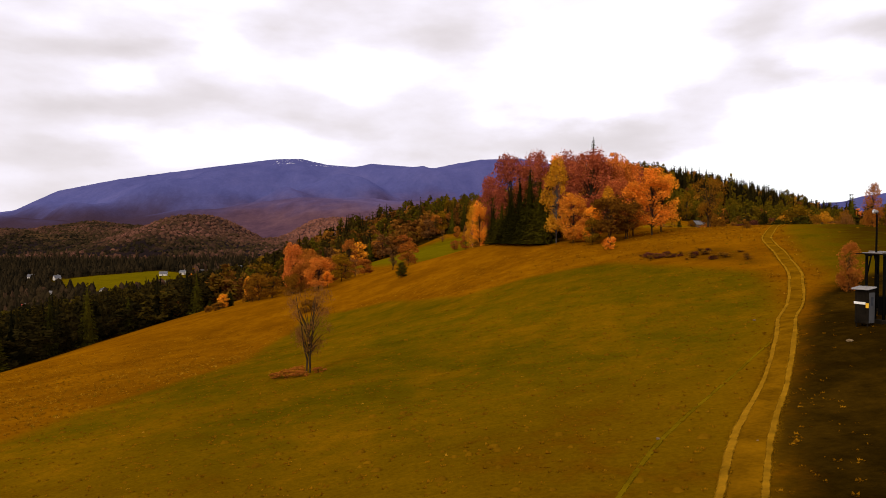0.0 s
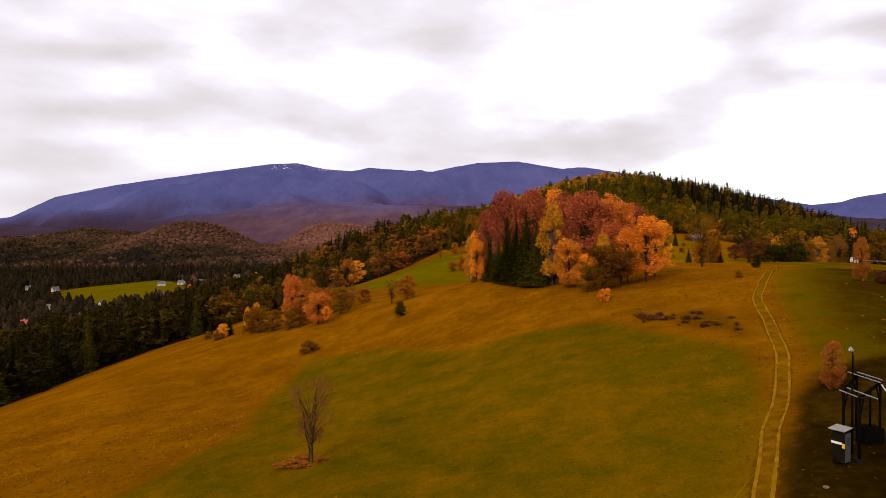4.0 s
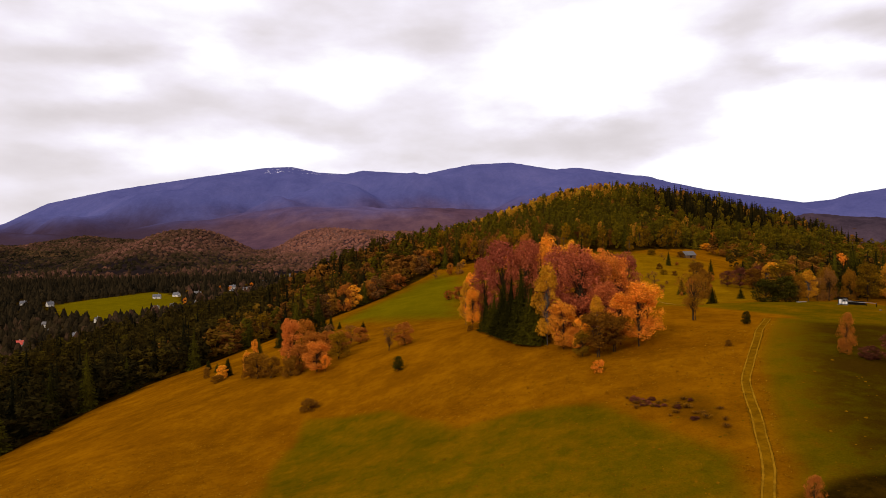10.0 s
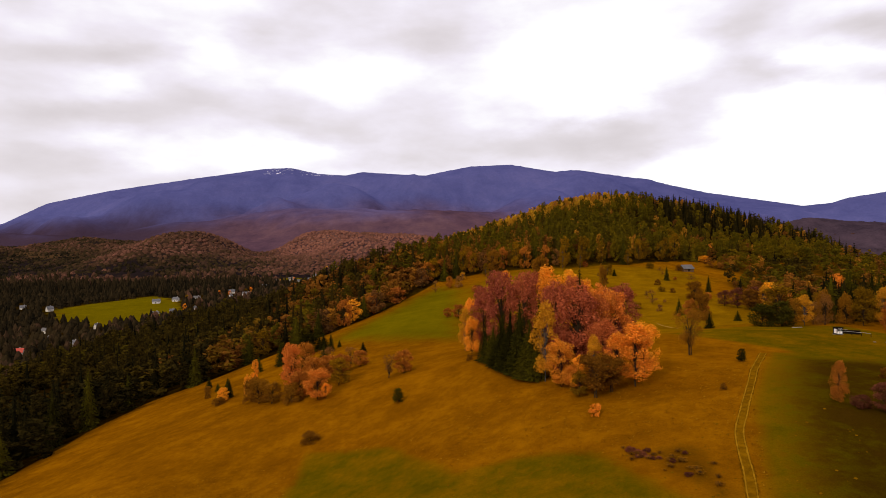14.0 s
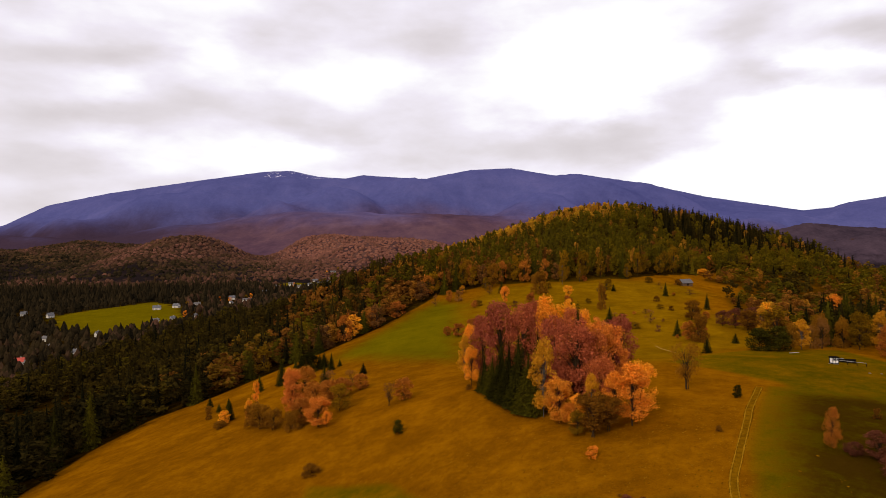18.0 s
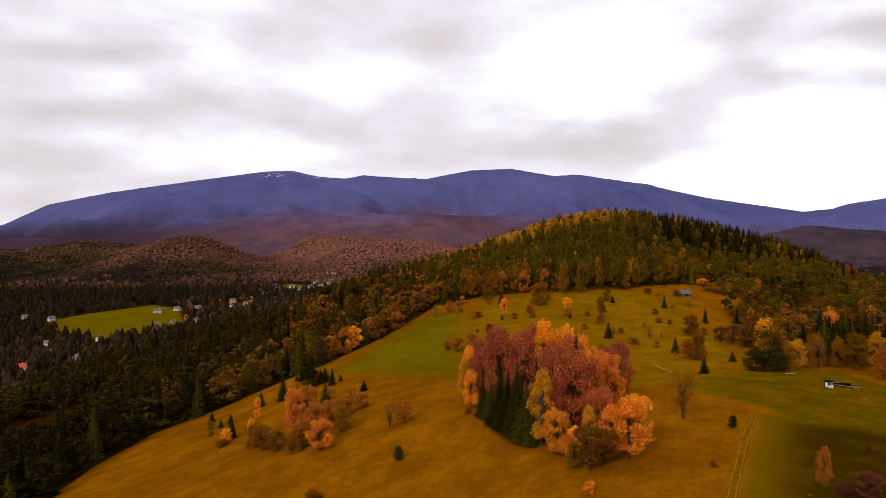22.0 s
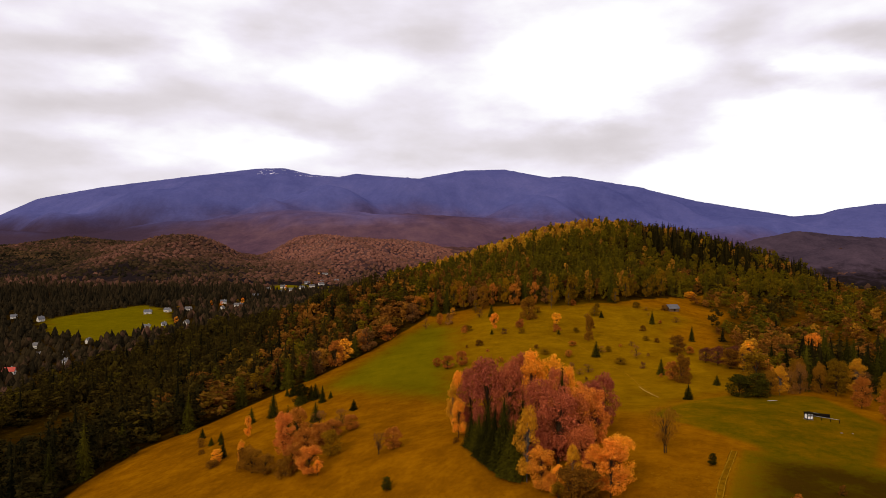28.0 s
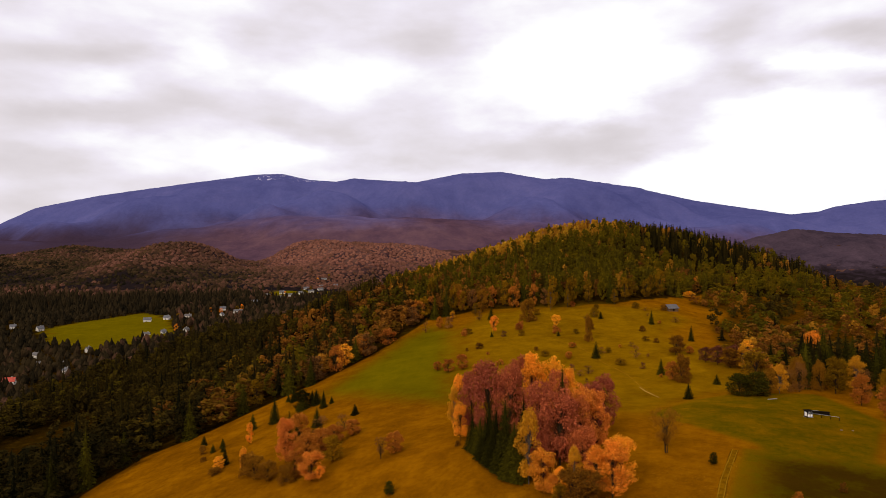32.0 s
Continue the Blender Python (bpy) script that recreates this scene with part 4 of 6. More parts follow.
for x, y, t, w in [(-36.1, 268, 5.2, 4), (-51.4, 298, 3.6, 2.6), (-54.6, 293, 8.8, 4.2), (-63.4, 310, 6.6, 4), (-79.6, 327, 4.4, 2.8), (-77, 288, 12.8, 6), (-84.5, 239, 7.4, 3.7), (-95.5, 269, 4.6, 3), (-98.8, 266, 4, 2.8),
                   (-87.2, 287, 8, 4.8), (-76.6, 237, 4.2, 2.6), (-75.7, 323, 7, 5.2), (-109, 283, 5.5, 3.6), (-93, 262, 3.4, 2.4), (-90, 245, 3, 2.2)]:
    plant(rng.choice(fir), x, y, t, w, rng.uniform(0, 360), group=G)
for x, y, t, w in [(108.7, 288, 8.4, 4.2), (101.1, 236, 6.6, 4.2), (126.3, 267, 4.6, 3.8), (85.9, 322, 9.2, 5), (146.8, 413, 10, 4.2), (153.3, 362, 10, 4), (115.6, 426, 5.4, 3.6), (35.9, 388, 3.6, 2.6), (76.1, 375, 3, 2.6), (40.6, 446, 9.8, 5.2)]:
    plant(rng.choice(fir), x, y, t, w, rng.uniform(0, 360), group=G)
G = "autumn trees on the left slope"
for x, y, t, w in [(-55.5, 219, 17, 8.4), (-41, 193.5, 9.8, 9.0)]:
    plant(rng.choice(rose), x, y, t, w, rng.uniform(0, 360), "rosy orange autumn tree in a thicket on the slope", G)
for x, y, t, w in [(-53, 232, 14, 9), (-46, 212, 11, 10), (-43, 222, 9, 9), (-39, 230, 7, 8), (-48, 200, 9, 7), (-33, 236, 6, 7)]:
    plant(rng.choice(orange), x, y, t, w, rng.uniform(0, 360), "orange-brown autumn tree in a thicket on the slope", G)
for x, y, t, w in [(-64, 208, 9, 9), (-58, 203, 7, 8), (-68, 214, 8, 7), (-50, 197, 6, 7)]:
    plant(rng.choice(umber[:2]), x, y, t, w, rng.uniform(0, 360), "dark brown half-bare bush in a thicket on the slope", G)
for x, y, t, w in [(-62, 246, 11, 5), (-57.5, 250, 13, 5.6), (-52, 262, 9, 5), (-58, 236, 16, 5), (-66, 300, 8, 8), (-60, 303, 8, 7)]:
    plant(rng.choice(fir), x, y, t, w, rng.uniform(0, 360), "dark spruce standing behind the autumn thicket", G)
for x, y, t, w in [(-81.4, 262, 9.6, 3.6), (-72, 222, 9, 3.4), (-85.3, 234, 5.6, 4.8), (-37.8, 191, 5, 3.4)]:
    plant(rng.choice(gold), x, y, t, w, rng.uniform(0, 360), group=G)
for x, y, t, w in [(-36.5, 207, 9, 8.8), (-38.2, 246, 7, 7.6), (-46, 238, 10, 9)]:
    plant(rng.choice(olive + brown[:2]), x, y, t, w, rng.uniform(0, 360), group=G)
G = "low scrub on the slope"
for x, y, t, w in [(-36, 158.5, 2.6, 5.2), (-85, 229, 2.6, 5.4), (-104, 268, 2, 3), (-99, 255, 2, 3), (-107, 276, 2.2, 3.4), (57.8, 125.5, 1.2, 1.5), (96.5, 133, 2.2, 1.9),
                   (7, 186, 1.6, 2), (33, 135, 1.2, 1.5)]:
    plant(umber[1], x, y, t, w, rng.uniform(0, 360), "low dark brown scrub on the dry slope", G)
G = "heath scrub beside the track"
heath_rng = random.Random(12)
for k in range(38):
    # a loose belt along the old field edge, thicker towards the track
    q = heath_rng.random()
    x, y = 31.0 + 9.5 * q + heath_rng.gauss(0, 0.6 + q), 103 - 13 * q + heath_rng.gauss(0, 1.0 + 2.6 * q)
    plant((haze[0], plum[0], haze[0])[k % 3], x, y, heath_rng.uniform(0.3, 0.7), heath_rng.uniform(0.9, 1.9), k * 47, "low twiggy maroon-brown scrub on the dry heath", G)
G = "bushes on the far pasture"
for x, y, t, w in [(106, 318, 7.4, 5.6), (9.5, 440, 7.6, 7), (2.8, 444, 8.6, 6), (-7, 437.5, 8.5, 5.4), (32, 447, 7.2, 6.2), (135.6, 333, 3.6, 3.8), (95.3, 332, 3, 3.6), (125, 359, 2.8, 4.8), (95, 308, 3.2, 6.4), (140, 345, 4, 5), (78, 345, 3, 5),
                   (60, 330, 3, 6), (50, 300, 3, 5), (112, 345, 2.4, 4), (70, 290, 3.2, 4.5), (88, 380, 3, 4), (55, 400, 5, 6), (20, 410, 4, 5)]:
    plant(rng.choice(olive[:1] + brown[:2] + shrub[1:2] + orange[:1]), x, y, t, w, rng.uniform(0, 360), "brownish autumn bush on the dry pasture", G)
past = random.Random(7)
made = 0
while made < 46:
    x, y = past.uniform(12, 185), past.uniform(270, 468)
    if inside(np.array([x]), np.array([y]), PASTURE)[0] < 3:
        continue
    made += 1
    t = past.uniform(1.5, 4.5)
    plant((orange[0], shrub[1], shrub[3], umber[1], brown[0], olive[1])[made % 6], x, y, t, t * past.uniform(1.0, 1.7), made * 71, "small russet-brown bush on the dry pasture", G)
G = "autumn trees at the hill foot"
for x, y, t, w in [(37.9, 395, 12, 6.4), (99.8, 461, 14, 5), (85.9, 455, 18.5, 6.4), (138.6, 473, 12, 6.6), (78.9, 398, 8.8, 6.4), (112.5, 432, 6.6, 8), (13, 464, 6, 5), (243, 582, 9, 8), (220, 531, 6, 12), (30, 462, 10, 6)]:
    plant(rng.choice(gold + column), x, y, t, w, rng.uniform(0, 360), group=G)
for x, y, t, w in [(90.9, 359, 14.5, 5.6), (64.9, 428, 14.8, 13), (36, 470, 17.8, 10), (16.5, 490, 20, 12), (130.4, 325, 10.6, 10.2), (113.3, 273, 12, 8.2)]:
    plant(rng.choice(umber), x, y, t, w, rng.uniform(0, 360), group=G)
G = "trees along the lift field"
for k, (x, y, t, w) in enumerate([(137.6, 243, 11, 6.5), (143.2, 246, 12.6, 7.2), (154, 250, 12.2, 6.8), (164.7, 254, 11.6, 7), (168, 248, 15.6, 10), (164, 226, 12.6, 7.6), (172, 236, 13, 8), (146.3, 297, 10.2, 9.8), (151.4, 294, 12.2, 6.8), (150, 252, 9, 7),
                                  (158, 258, 13, 7), (175, 226, 14, 8), (160, 205, 12, 8), (152, 190, 11, 7), (146, 175, 10, 8), (178, 250, 16, 8)]):
    plant((umber[:2] + brown[:2] + orange[:1] + column[1:] + olive[:1])[k * 5 % 7], x, y, t, w, rng.uniform(0, 360), group=G)
for x, y, t, w in [(143, 304, 10, 8), (149, 300, 11, 9), (154, 296, 10, 8), (139, 309, 8, 7)]:
    plant(plum[1], x, y, t, w, rng.uniform(0, 360), "dark red-brown tree in a thicket behind the pasture", G)
for x, y, t, w in [(163, 290, 16, 7), (168, 286, 15, 7), (178, 285, 20, 8), (185, 283, 22, 9), (193, 280, 22, 9), (199, 284, 21, 8), (190, 293, 22, 9), (205, 276, 20, 9), (212, 281, 21, 9), (182, 274, 17, 8), (176, 268, 16, 9), (190, 262, 18, 9), (198, 252, 17, 9), (184, 240, 15, 9), (206, 240, 19, 9), (196, 232, 16, 9), (172, 279, 17, 8)]:
    plant(rng.choice(fir), x, y, t, w, rng.uniform(0, 360), "tall dark spruce behind the lift field", G)
for x, y, t, w in [(6.6, 316, 7, 7), (14, 318, 8, 7), (20.5, 304, 6, 6), (1, 322, 5, 5), (110, 277, 9, 7), (117, 281, 7, 6)]:
    plant(rng.choice(orange), x, y, t, w, rng.uniform(0, 360), "orange-brown rounded tree on the far pasture", G)
plant(spire[0], 75.2, 114.6, 7.8, 3.2, 40, "narrow rosy orange tree beyond the track")
for k, (x, y, t, w) in enumerate([(77.2, 111, 2.4, 3.6), (80.5, 109, 5.5, 5.5), (84, 104.5, 6, 6.5), (78.5, 101.5, 4.2, 5.2), (88.5, 110.5, 6.5, 6.5), (82, 97, 4.5, 5.5), (92.5, 105, 6, 6.5), (75.5, 94, 3.2, 4.2), (71, 84, 3, 4)]):
    plant(plum[k % 2] if t > 4 else plum[0], x, y, t, w, k * 77, "dark maroon thorn bush beyond the track", "thorn bushes beyond the track")
plant(gold[0], 196, 312, 17, 10, 20, "golden tree rising behind dark spruces")


# ---- woods ----
edge_olive = kinds(3, lambda r, k: tree_kind("ash_tree", "olive-green broadleaf tree at the wood's edge", "tree", OLIVE, BARK, broadleaf(r, ("round", "column", "round")[k], 1300, 0.044, 22)))
edge_brown = kinds(2, lambda r, k: tree_kind("oak_tree", "brown autumn oak at the wood's edge", "tree", (BROWN, RUST)[k], BARK, broadleaf(r, "round", 1300, 0.044, 22)))
edge_gold = kinds(2, lambda r, k: tree_kind("maple_tree", "golden autumn maple at the wood's edge", "tree", GOLD, BARK, broadleaf(r, ("round", "column")[k], 1300, 0.044, 22)))
edge_fir = kinds(2, lambda r, k: tree_kind("fir_tree", "dark fir tree at the wood's edge", "tree", SPRUCE, BARK, spruce(r, 900, 0.085, 2.6, (0.7, 0.8)[k])))

def scatter(ring, gap, seed, pad=0.0, view=True):
    """Places inside a ring, about gap metres from each other."""
    r = np.random.RandomState(seed)
    xs, ys = zip(*ring)
    gx, gy = np.meshgrid(np.arange(min(xs), max(xs), gap), np.arange(min(ys), max(ys), gap))
    x, y = (gx + r.uniform(-0.48, 0.48, gx.shape) * gap).ravel(), (gy + r.uniform(-0.48, 0.48, gy.shape) * gap).ravel()
    keep = inside(x, y, ring) > pad
    if view:
        keep &= np.abs(x) < 0.78 * y + 60
    return x[keep], y[keep]


def low_tree(kind, seed):
    r = np.random.RandomState(seed)
    if kind == "spruce":
        t, (v, f) = spruce(r, 150, 0.17, 2.5, 0.75)
        return v, f
    shape = "column" if kind == "tall" else "round"
    return broadleaf(r, shape, 230, 0.098, 14)[1]


LOW = {k: [low_tree(k, 40 + 3 * i) for i in range(3)] for k in ("spruce", "round", "tall")}


def wood(name, label, trees, protos=LOW, mat=None):
    """Joins (x, y, tall, wide, kind, tint) trees into one stand."""
    vs, fs, ts, n = [], [], [], 0
    r = np.random.RandomState(8)
    z = height(np.array([t[0] for t in trees]), np.array([t[1] for t in trees]))
    for (x, y, tall, wide, kind, tint), zz in zip(trees, z):
        v, f = protos[kind][r.randint(3)]
        a = r.uniform(0, 6.28)
        c, s = math.cos(a) * wide, math.sin(a) * wide
        vs.append(np.stack([v[:, 0] * c - v[:, 1] * s + x, v[:, 0] * s + v[:, 1] * c + y, v[:, 2] * tall + zz - 0.2], 1))
        fs.append(f + n)
        ts.append(np.full(len(v), tint))
        n += len(v)
    me = mesh_of(name, np.concatenate(vs), np.concatenate(fs), mat or WOODS, np.concatenate(ts))
    return tagged(new(name, me), label, "woodland", kind="stuff")


def stand(ring, gap, seed, rule):
    """Trees of one wood: rule(x, y, r) gives kind, tall, wide and tint."""
    x, y = scatter(ring, gap, seed)
    r = np.random.RandomState(seed + 1)
    keep = (y < np.where(x > 220, 900, 800)) & (x < 440)
    x, y = x[keep], y[keep]
    open_land = np.maximum.reduce([inside(x, y, q) for q in GLADES]) > 0
    thin = (ring is WOOD_RIGHT) & (y > 330) & (y < 640) & (waves(x, y, 75, 61) + 0.5 * waves(x, y, 30, 62) < -0.06) & (r.uniform(size=len(x)) < 0.8)
    x, y = x[~open_land & ~thin], y[~open_land & ~thin]
    depth = inside(x, y, ring)
    return [(a, b, *rule(a, b, d, r)) for a, b, d in zip(x, y, depth)]


def left_rule(x, y, d, r):
    """Dark spruce and bare wood down in the valley, tinted darker still for lens falloff, russet and olive towards the
    meadow's edge.
    """
    edge = d < 30 and y > 290 and x > -94
    u, v = r.uniform(), r.uniform()
    up = min(1.0, max(0.0, (x + 190) / 110)) * min(1.0, max(0.25, (y - 200) / 160))
    if edge and u > 0.45:
        return r.uniform(10, 18), r.uniform(10, 15), "round", r.uniform(0.56, 0.84)
    if y > 380 and x > -130 and u > 0.6:
        return r.uniform(11, 19), r.uniform(9, 14), "round", r.uniform(0.48, 0.76)
    # tints cut low on the left, painting lens falloff over dark trees
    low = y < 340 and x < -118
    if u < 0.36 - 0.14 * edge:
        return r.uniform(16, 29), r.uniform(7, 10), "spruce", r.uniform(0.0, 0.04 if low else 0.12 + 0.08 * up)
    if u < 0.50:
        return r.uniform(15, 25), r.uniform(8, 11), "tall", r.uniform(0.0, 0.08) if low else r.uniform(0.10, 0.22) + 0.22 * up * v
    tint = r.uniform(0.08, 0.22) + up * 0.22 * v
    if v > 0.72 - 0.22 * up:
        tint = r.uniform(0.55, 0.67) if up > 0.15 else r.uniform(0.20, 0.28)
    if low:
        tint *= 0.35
    return r.uniform(9, 22), r.uniform(11, 17), "round", tint


def hill_rule(x, y, d, r):
    u = r.uniform()
    if x < 90 and y < 640 and u > 0.5:
        return r.uniform(12, 19), r.uniform(7, 10), "round" if u < 0.85 else "tall", r.uniform(0.46, 0.78)
    crest = (y > 690 and x < 190) or y > 735
    right = x > 230 and y > 640
    tall = r.uniform(16, 24) * (1.1 if x > 270 and y > 680 else 0.75 if x > 190 and y < 640 else 1.0)
    if right and u < 0.8:
        return tall, r.uniform(6.5, 9), "spruce", r.uniform(0.0, 0.12)
    if crest and u < 0.75:
        return tall * 0.85, r.uniform(7, 9), "round", r.uniform(0.80, 1.0)
    if u < 0.32:
        return tall, r.uniform(6.5, 9), "spruce", r.uniform(0.20, 0.40)
    if u < 0.84:
        return tall, r.uniform(7, 9.5), "tall" if u < 0.7 else "round", r.uniform(0.26, 0.45) + (0.08 if x > 190 and y < 640 else 0.0)
    if u < 0.95:
        return tall * 0.8, r.uniform(7, 10), "round", r.uniform(0.42, 0.66)
    return tall * 0.8, r.uniform(5, 7), "tall", r.uniform(0.75, 0.92)


def right_rule(x, y, d, r):
    u, v = r.uniform(), r.uniform()
    near = y < 330
    patch = math.sin(x / 23 + 1.7 * math.sin(y / 31)) + math.sin(y / 27 - x / 41)
    low = 0.75 if d < 45 and not near else 0.9 if y > 330 else 1.0
    if near and x > 0.56 * (y + 14):
        if u < 0.5:
            return r.uniform(15, 22), r.uniform(7, 10), "spruce", r.uniform(0.0, 0.06)
        return r.uniform(8, 14), r.uniform(8, 12), "round", r.uniform(0.16, 0.30) if u < 0.8 else r.uniform(0.55, 0.75)
    if u < 0.05:
        return r.uniform(12, 18) * low, r.uniform(6, 8) * low, "spruce", r.uniform(0.0, 0.12)
    if u < 0.76:
        size = 0.7 + 1.0 * v * v
        return r.uniform(8, 13) * low * size, r.uniform(8, 11) * low * size, "round", min(0.72, max(0.16, 0.44 + 0.10 * patch + r.normal(0, 0.09)))
    return r.uniform(7, 13) * low, r.uniform(6, 9) * low, "round", r.uniform(0.6, 0.9)


def far_rule(x, y, r):
    grow = 1 + max(0, y - 1400) / 1500
    dark = max(0, y - 1350) * 0.0006
    if x > -470 and r.uniform() < 0.3:
        return r.uniform(9, 14), r.uniform(8, 11) * grow, "round", r.uniform(0.14, 0.32)
    if y < 1450 or r.uniform() < 0.4:
        low = 0.7 if y < 1130 else 1.0
        return r.uniform(13, 20) * low, r.uniform(7, 10) * grow, "spruce", r.uniform(0.03, 0.17) + dark
    return r.uniform(9, 13), r.uniform(9, 13) * grow, "round", r.uniform(0.10, 0.30) + dark


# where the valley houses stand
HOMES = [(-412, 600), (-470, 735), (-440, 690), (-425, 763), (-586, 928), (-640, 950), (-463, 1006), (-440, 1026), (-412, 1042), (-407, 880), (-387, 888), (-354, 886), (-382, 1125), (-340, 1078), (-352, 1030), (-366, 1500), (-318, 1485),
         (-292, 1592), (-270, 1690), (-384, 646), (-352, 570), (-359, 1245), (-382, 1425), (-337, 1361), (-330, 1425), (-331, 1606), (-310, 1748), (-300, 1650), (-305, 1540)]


def plant_woods():
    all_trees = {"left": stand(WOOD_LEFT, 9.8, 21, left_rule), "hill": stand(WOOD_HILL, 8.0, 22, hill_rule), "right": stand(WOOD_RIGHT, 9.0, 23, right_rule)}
    labels = {"left": "dark spruce wood with russet trees sloping to the valley", "hill": "mixed autumn wood covering the rounded hill", "right": "olive-brown thickets and spruces beyond the field"}
    for key, trees in all_trees.items():
        ring = {"left": WOOD_LEFT, "hill": WOOD_HILL, "right": WOOD_RIGHT}[key]
        rest, count = [], 0
        for x, y, tall, wide, kind, tint in trees:
            front = inside(np.array([x]), np.array([y]), ring)[0] < 9 and ((key == "left" and -160 < x and 190 < y < 480) or (key == "hill" and y < 520) or (key == "right" and y < 400 and x < 215))
            if key == "left" and x < -105 and kind != "spruce":
                front = False
            if front and count < 95:
                count += 1
                options = edge_fir if kind == "spruce" else edge_olive if tint < 0.52 else edge_gold if tint > 0.8 else edge_brown
                plant(options[count % len(options)], x, y, tall, wide, count * 67 % 360, group="trees at the wood's edge")
            else:
                rest.append((x, y, tall, wide, kind, tint))
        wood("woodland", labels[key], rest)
    # beyond the valley
    r = np.random.RandomState(31)
    cone = np.array([(math.cos(a) * w, math.sin(a) * w, h) for h, w in ((0.0, 0.5), (0.38, 0.34), (0.42, 0.42), (0.7, 0.2)) for a in np.arange(6) * 1.0472 + 3 * h] + [(0, 0, 1)])
    cone_f = np.array([q for k in (0, 6, 12) for i in range(6) for q in ((k + i, k + (i + 1) % 6, k + 6 + i), (k + (i + 1) % 6, k + 6 + (i + 1) % 6, k + 6 + i))] + [(18 + i, 18 + (i + 1) % 6, 24) for i in range(6)])
    dome = np.array([(math.cos(a) * w, math.sin(a) * w, h) for h, w in ((0.0, 0.42), (0.35, 0.5), (0.6, 0.42), (0.85, 0.22)) for a in np.arange(6) * 1.0472 + 2 * h] + [(0, 0, 1)])
    far = {"spruce": [(cone * r.uniform(0.8, 1.2, cone.shape), cone_f) for _ in range(3)], "round": [(dome * r.uniform(0.78, 1.22, dome.shape), cone_f) for _ in range(3)]}
    trees = []
    for ring, gap in (([(-1000, 480), (-1000, 1250), (900, 1250), (900, 820), (-60, 800), (-300, 800), (-340, 480)], 11), ([(-1500, 1250), (-1700, 1900), (1400, 1900), (1000, 1250)], 15)):
        x, y = scatter(ring, gap, 5 + gap)
        out = np.maximum.reduce([inside(x, y, q) for q in (VALLEY_FIELD, HAMLET, FAR_MEADOW, WOOD_HILL, WOOD_RIGHT, WOOD_LEFT)]) < -1
        keep_h = r.uniform(size=len(x)) < 0.94 * (1 - smoothstep(1480, 1640, y + waves(x, y, 300, 6) * 120))
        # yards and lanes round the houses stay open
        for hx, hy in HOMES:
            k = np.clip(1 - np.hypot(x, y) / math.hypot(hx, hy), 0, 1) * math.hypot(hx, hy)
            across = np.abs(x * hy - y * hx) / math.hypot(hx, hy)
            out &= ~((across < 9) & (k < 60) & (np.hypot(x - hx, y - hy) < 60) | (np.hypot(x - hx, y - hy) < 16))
        trees += [(a, b, *far_rule(a, b, r)) for a, b in zip(x[out & keep_h], y[out & keep_h])]
    # the foothills' own cover, browner and more russet towards the back
    x, y = scatter([(-1750, 1600), (-1750, 2560), (60, 2560), (60, 1600)], 12.5, 91)
    tone = 0.37 + 0.17 * waves(x, y, 260, 92) + 0.10 * waves(x, y, 90, 93) + 0.22 * smoothstep(-760, -420, x + 0.25 * (y - 2000)) - 0.12 * smoothstep(900, 1300, -x)
    tone = tone - 0.22 * (1 - smoothstep(-40, 10, height(x, y))) + r.normal(0, 0.05, len(x))
    trees += [(a, b, r.uniform(6, 10.5), r.uniform(10, 17), "round" if t > 0.16 else "spruce", max(0.02, t)) for a, b, t in zip(x, y, tone)]
    x, y = scatter(HAMLET, 9, 77)
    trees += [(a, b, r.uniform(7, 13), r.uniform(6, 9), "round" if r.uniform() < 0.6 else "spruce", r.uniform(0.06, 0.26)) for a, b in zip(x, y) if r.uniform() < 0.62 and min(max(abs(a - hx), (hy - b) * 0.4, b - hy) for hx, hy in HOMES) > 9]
    wood("far_woodland", "distant valley and foothill woods, dark and russet", trees, far, FARWOODS)


plant_woods()
G = "yellow trees along the valley lane"
for k, (x, y) in enumerate([(-372, 1085), (-350, 1105), (-346, 1120), (-372, 1240), (-348, 1262), (-365, 1400), (-350, 1372), (-345, 1440), (-318, 1420), (-318, 1600), (-325, 1735), (-300, 1770), (-395, 1098), (-310, 1560), (-420, 1020), (-372, 895)]):
    plant((edge_gold + edge_olive)[k * 3 % 5], x, y, 9 + k % 4, 7 + k % 3, k * 50, "yellowing tree beside the valley houses", G)

for stock in (gold, column, rose, russet, orange, olive, brown, bare, fir, egg, haze, umber, shrub, juniper, plum, spire, edge_olive, edge_brown, edge_gold, edge_fir):
    for root in stock:
        if root.name not in USED:
            for child in list(root.children):
                bpy.data.objects.remove(child)
            bpy.data.objects.remove(root)


# ---- dirt track, paths ----
def smooth_line(points, step=1.0):
    """A line through plan points, rounded, with a point about every step metres."""
    P = np.array([points[0]] + list(points) + [points[-1]], float)
    out = []
    for i in range(1, len(P) - 2):
        n = max(2, int(np.linalg.norm(P[i + 1] - P[i]) / step))
        for t in np.arange(n) / n:
            a, b, c, d = P[i - 1], P[i], P[i + 1], P[i + 2]
            out.append(0.5 * (2 * b + (c - a) * t + (2 * a - 5 * b + 4 * c - d) * t ** 2 + (3 * b - a - 3 * c + d) * t ** 3))
    return np.array(out + [P[-2]])


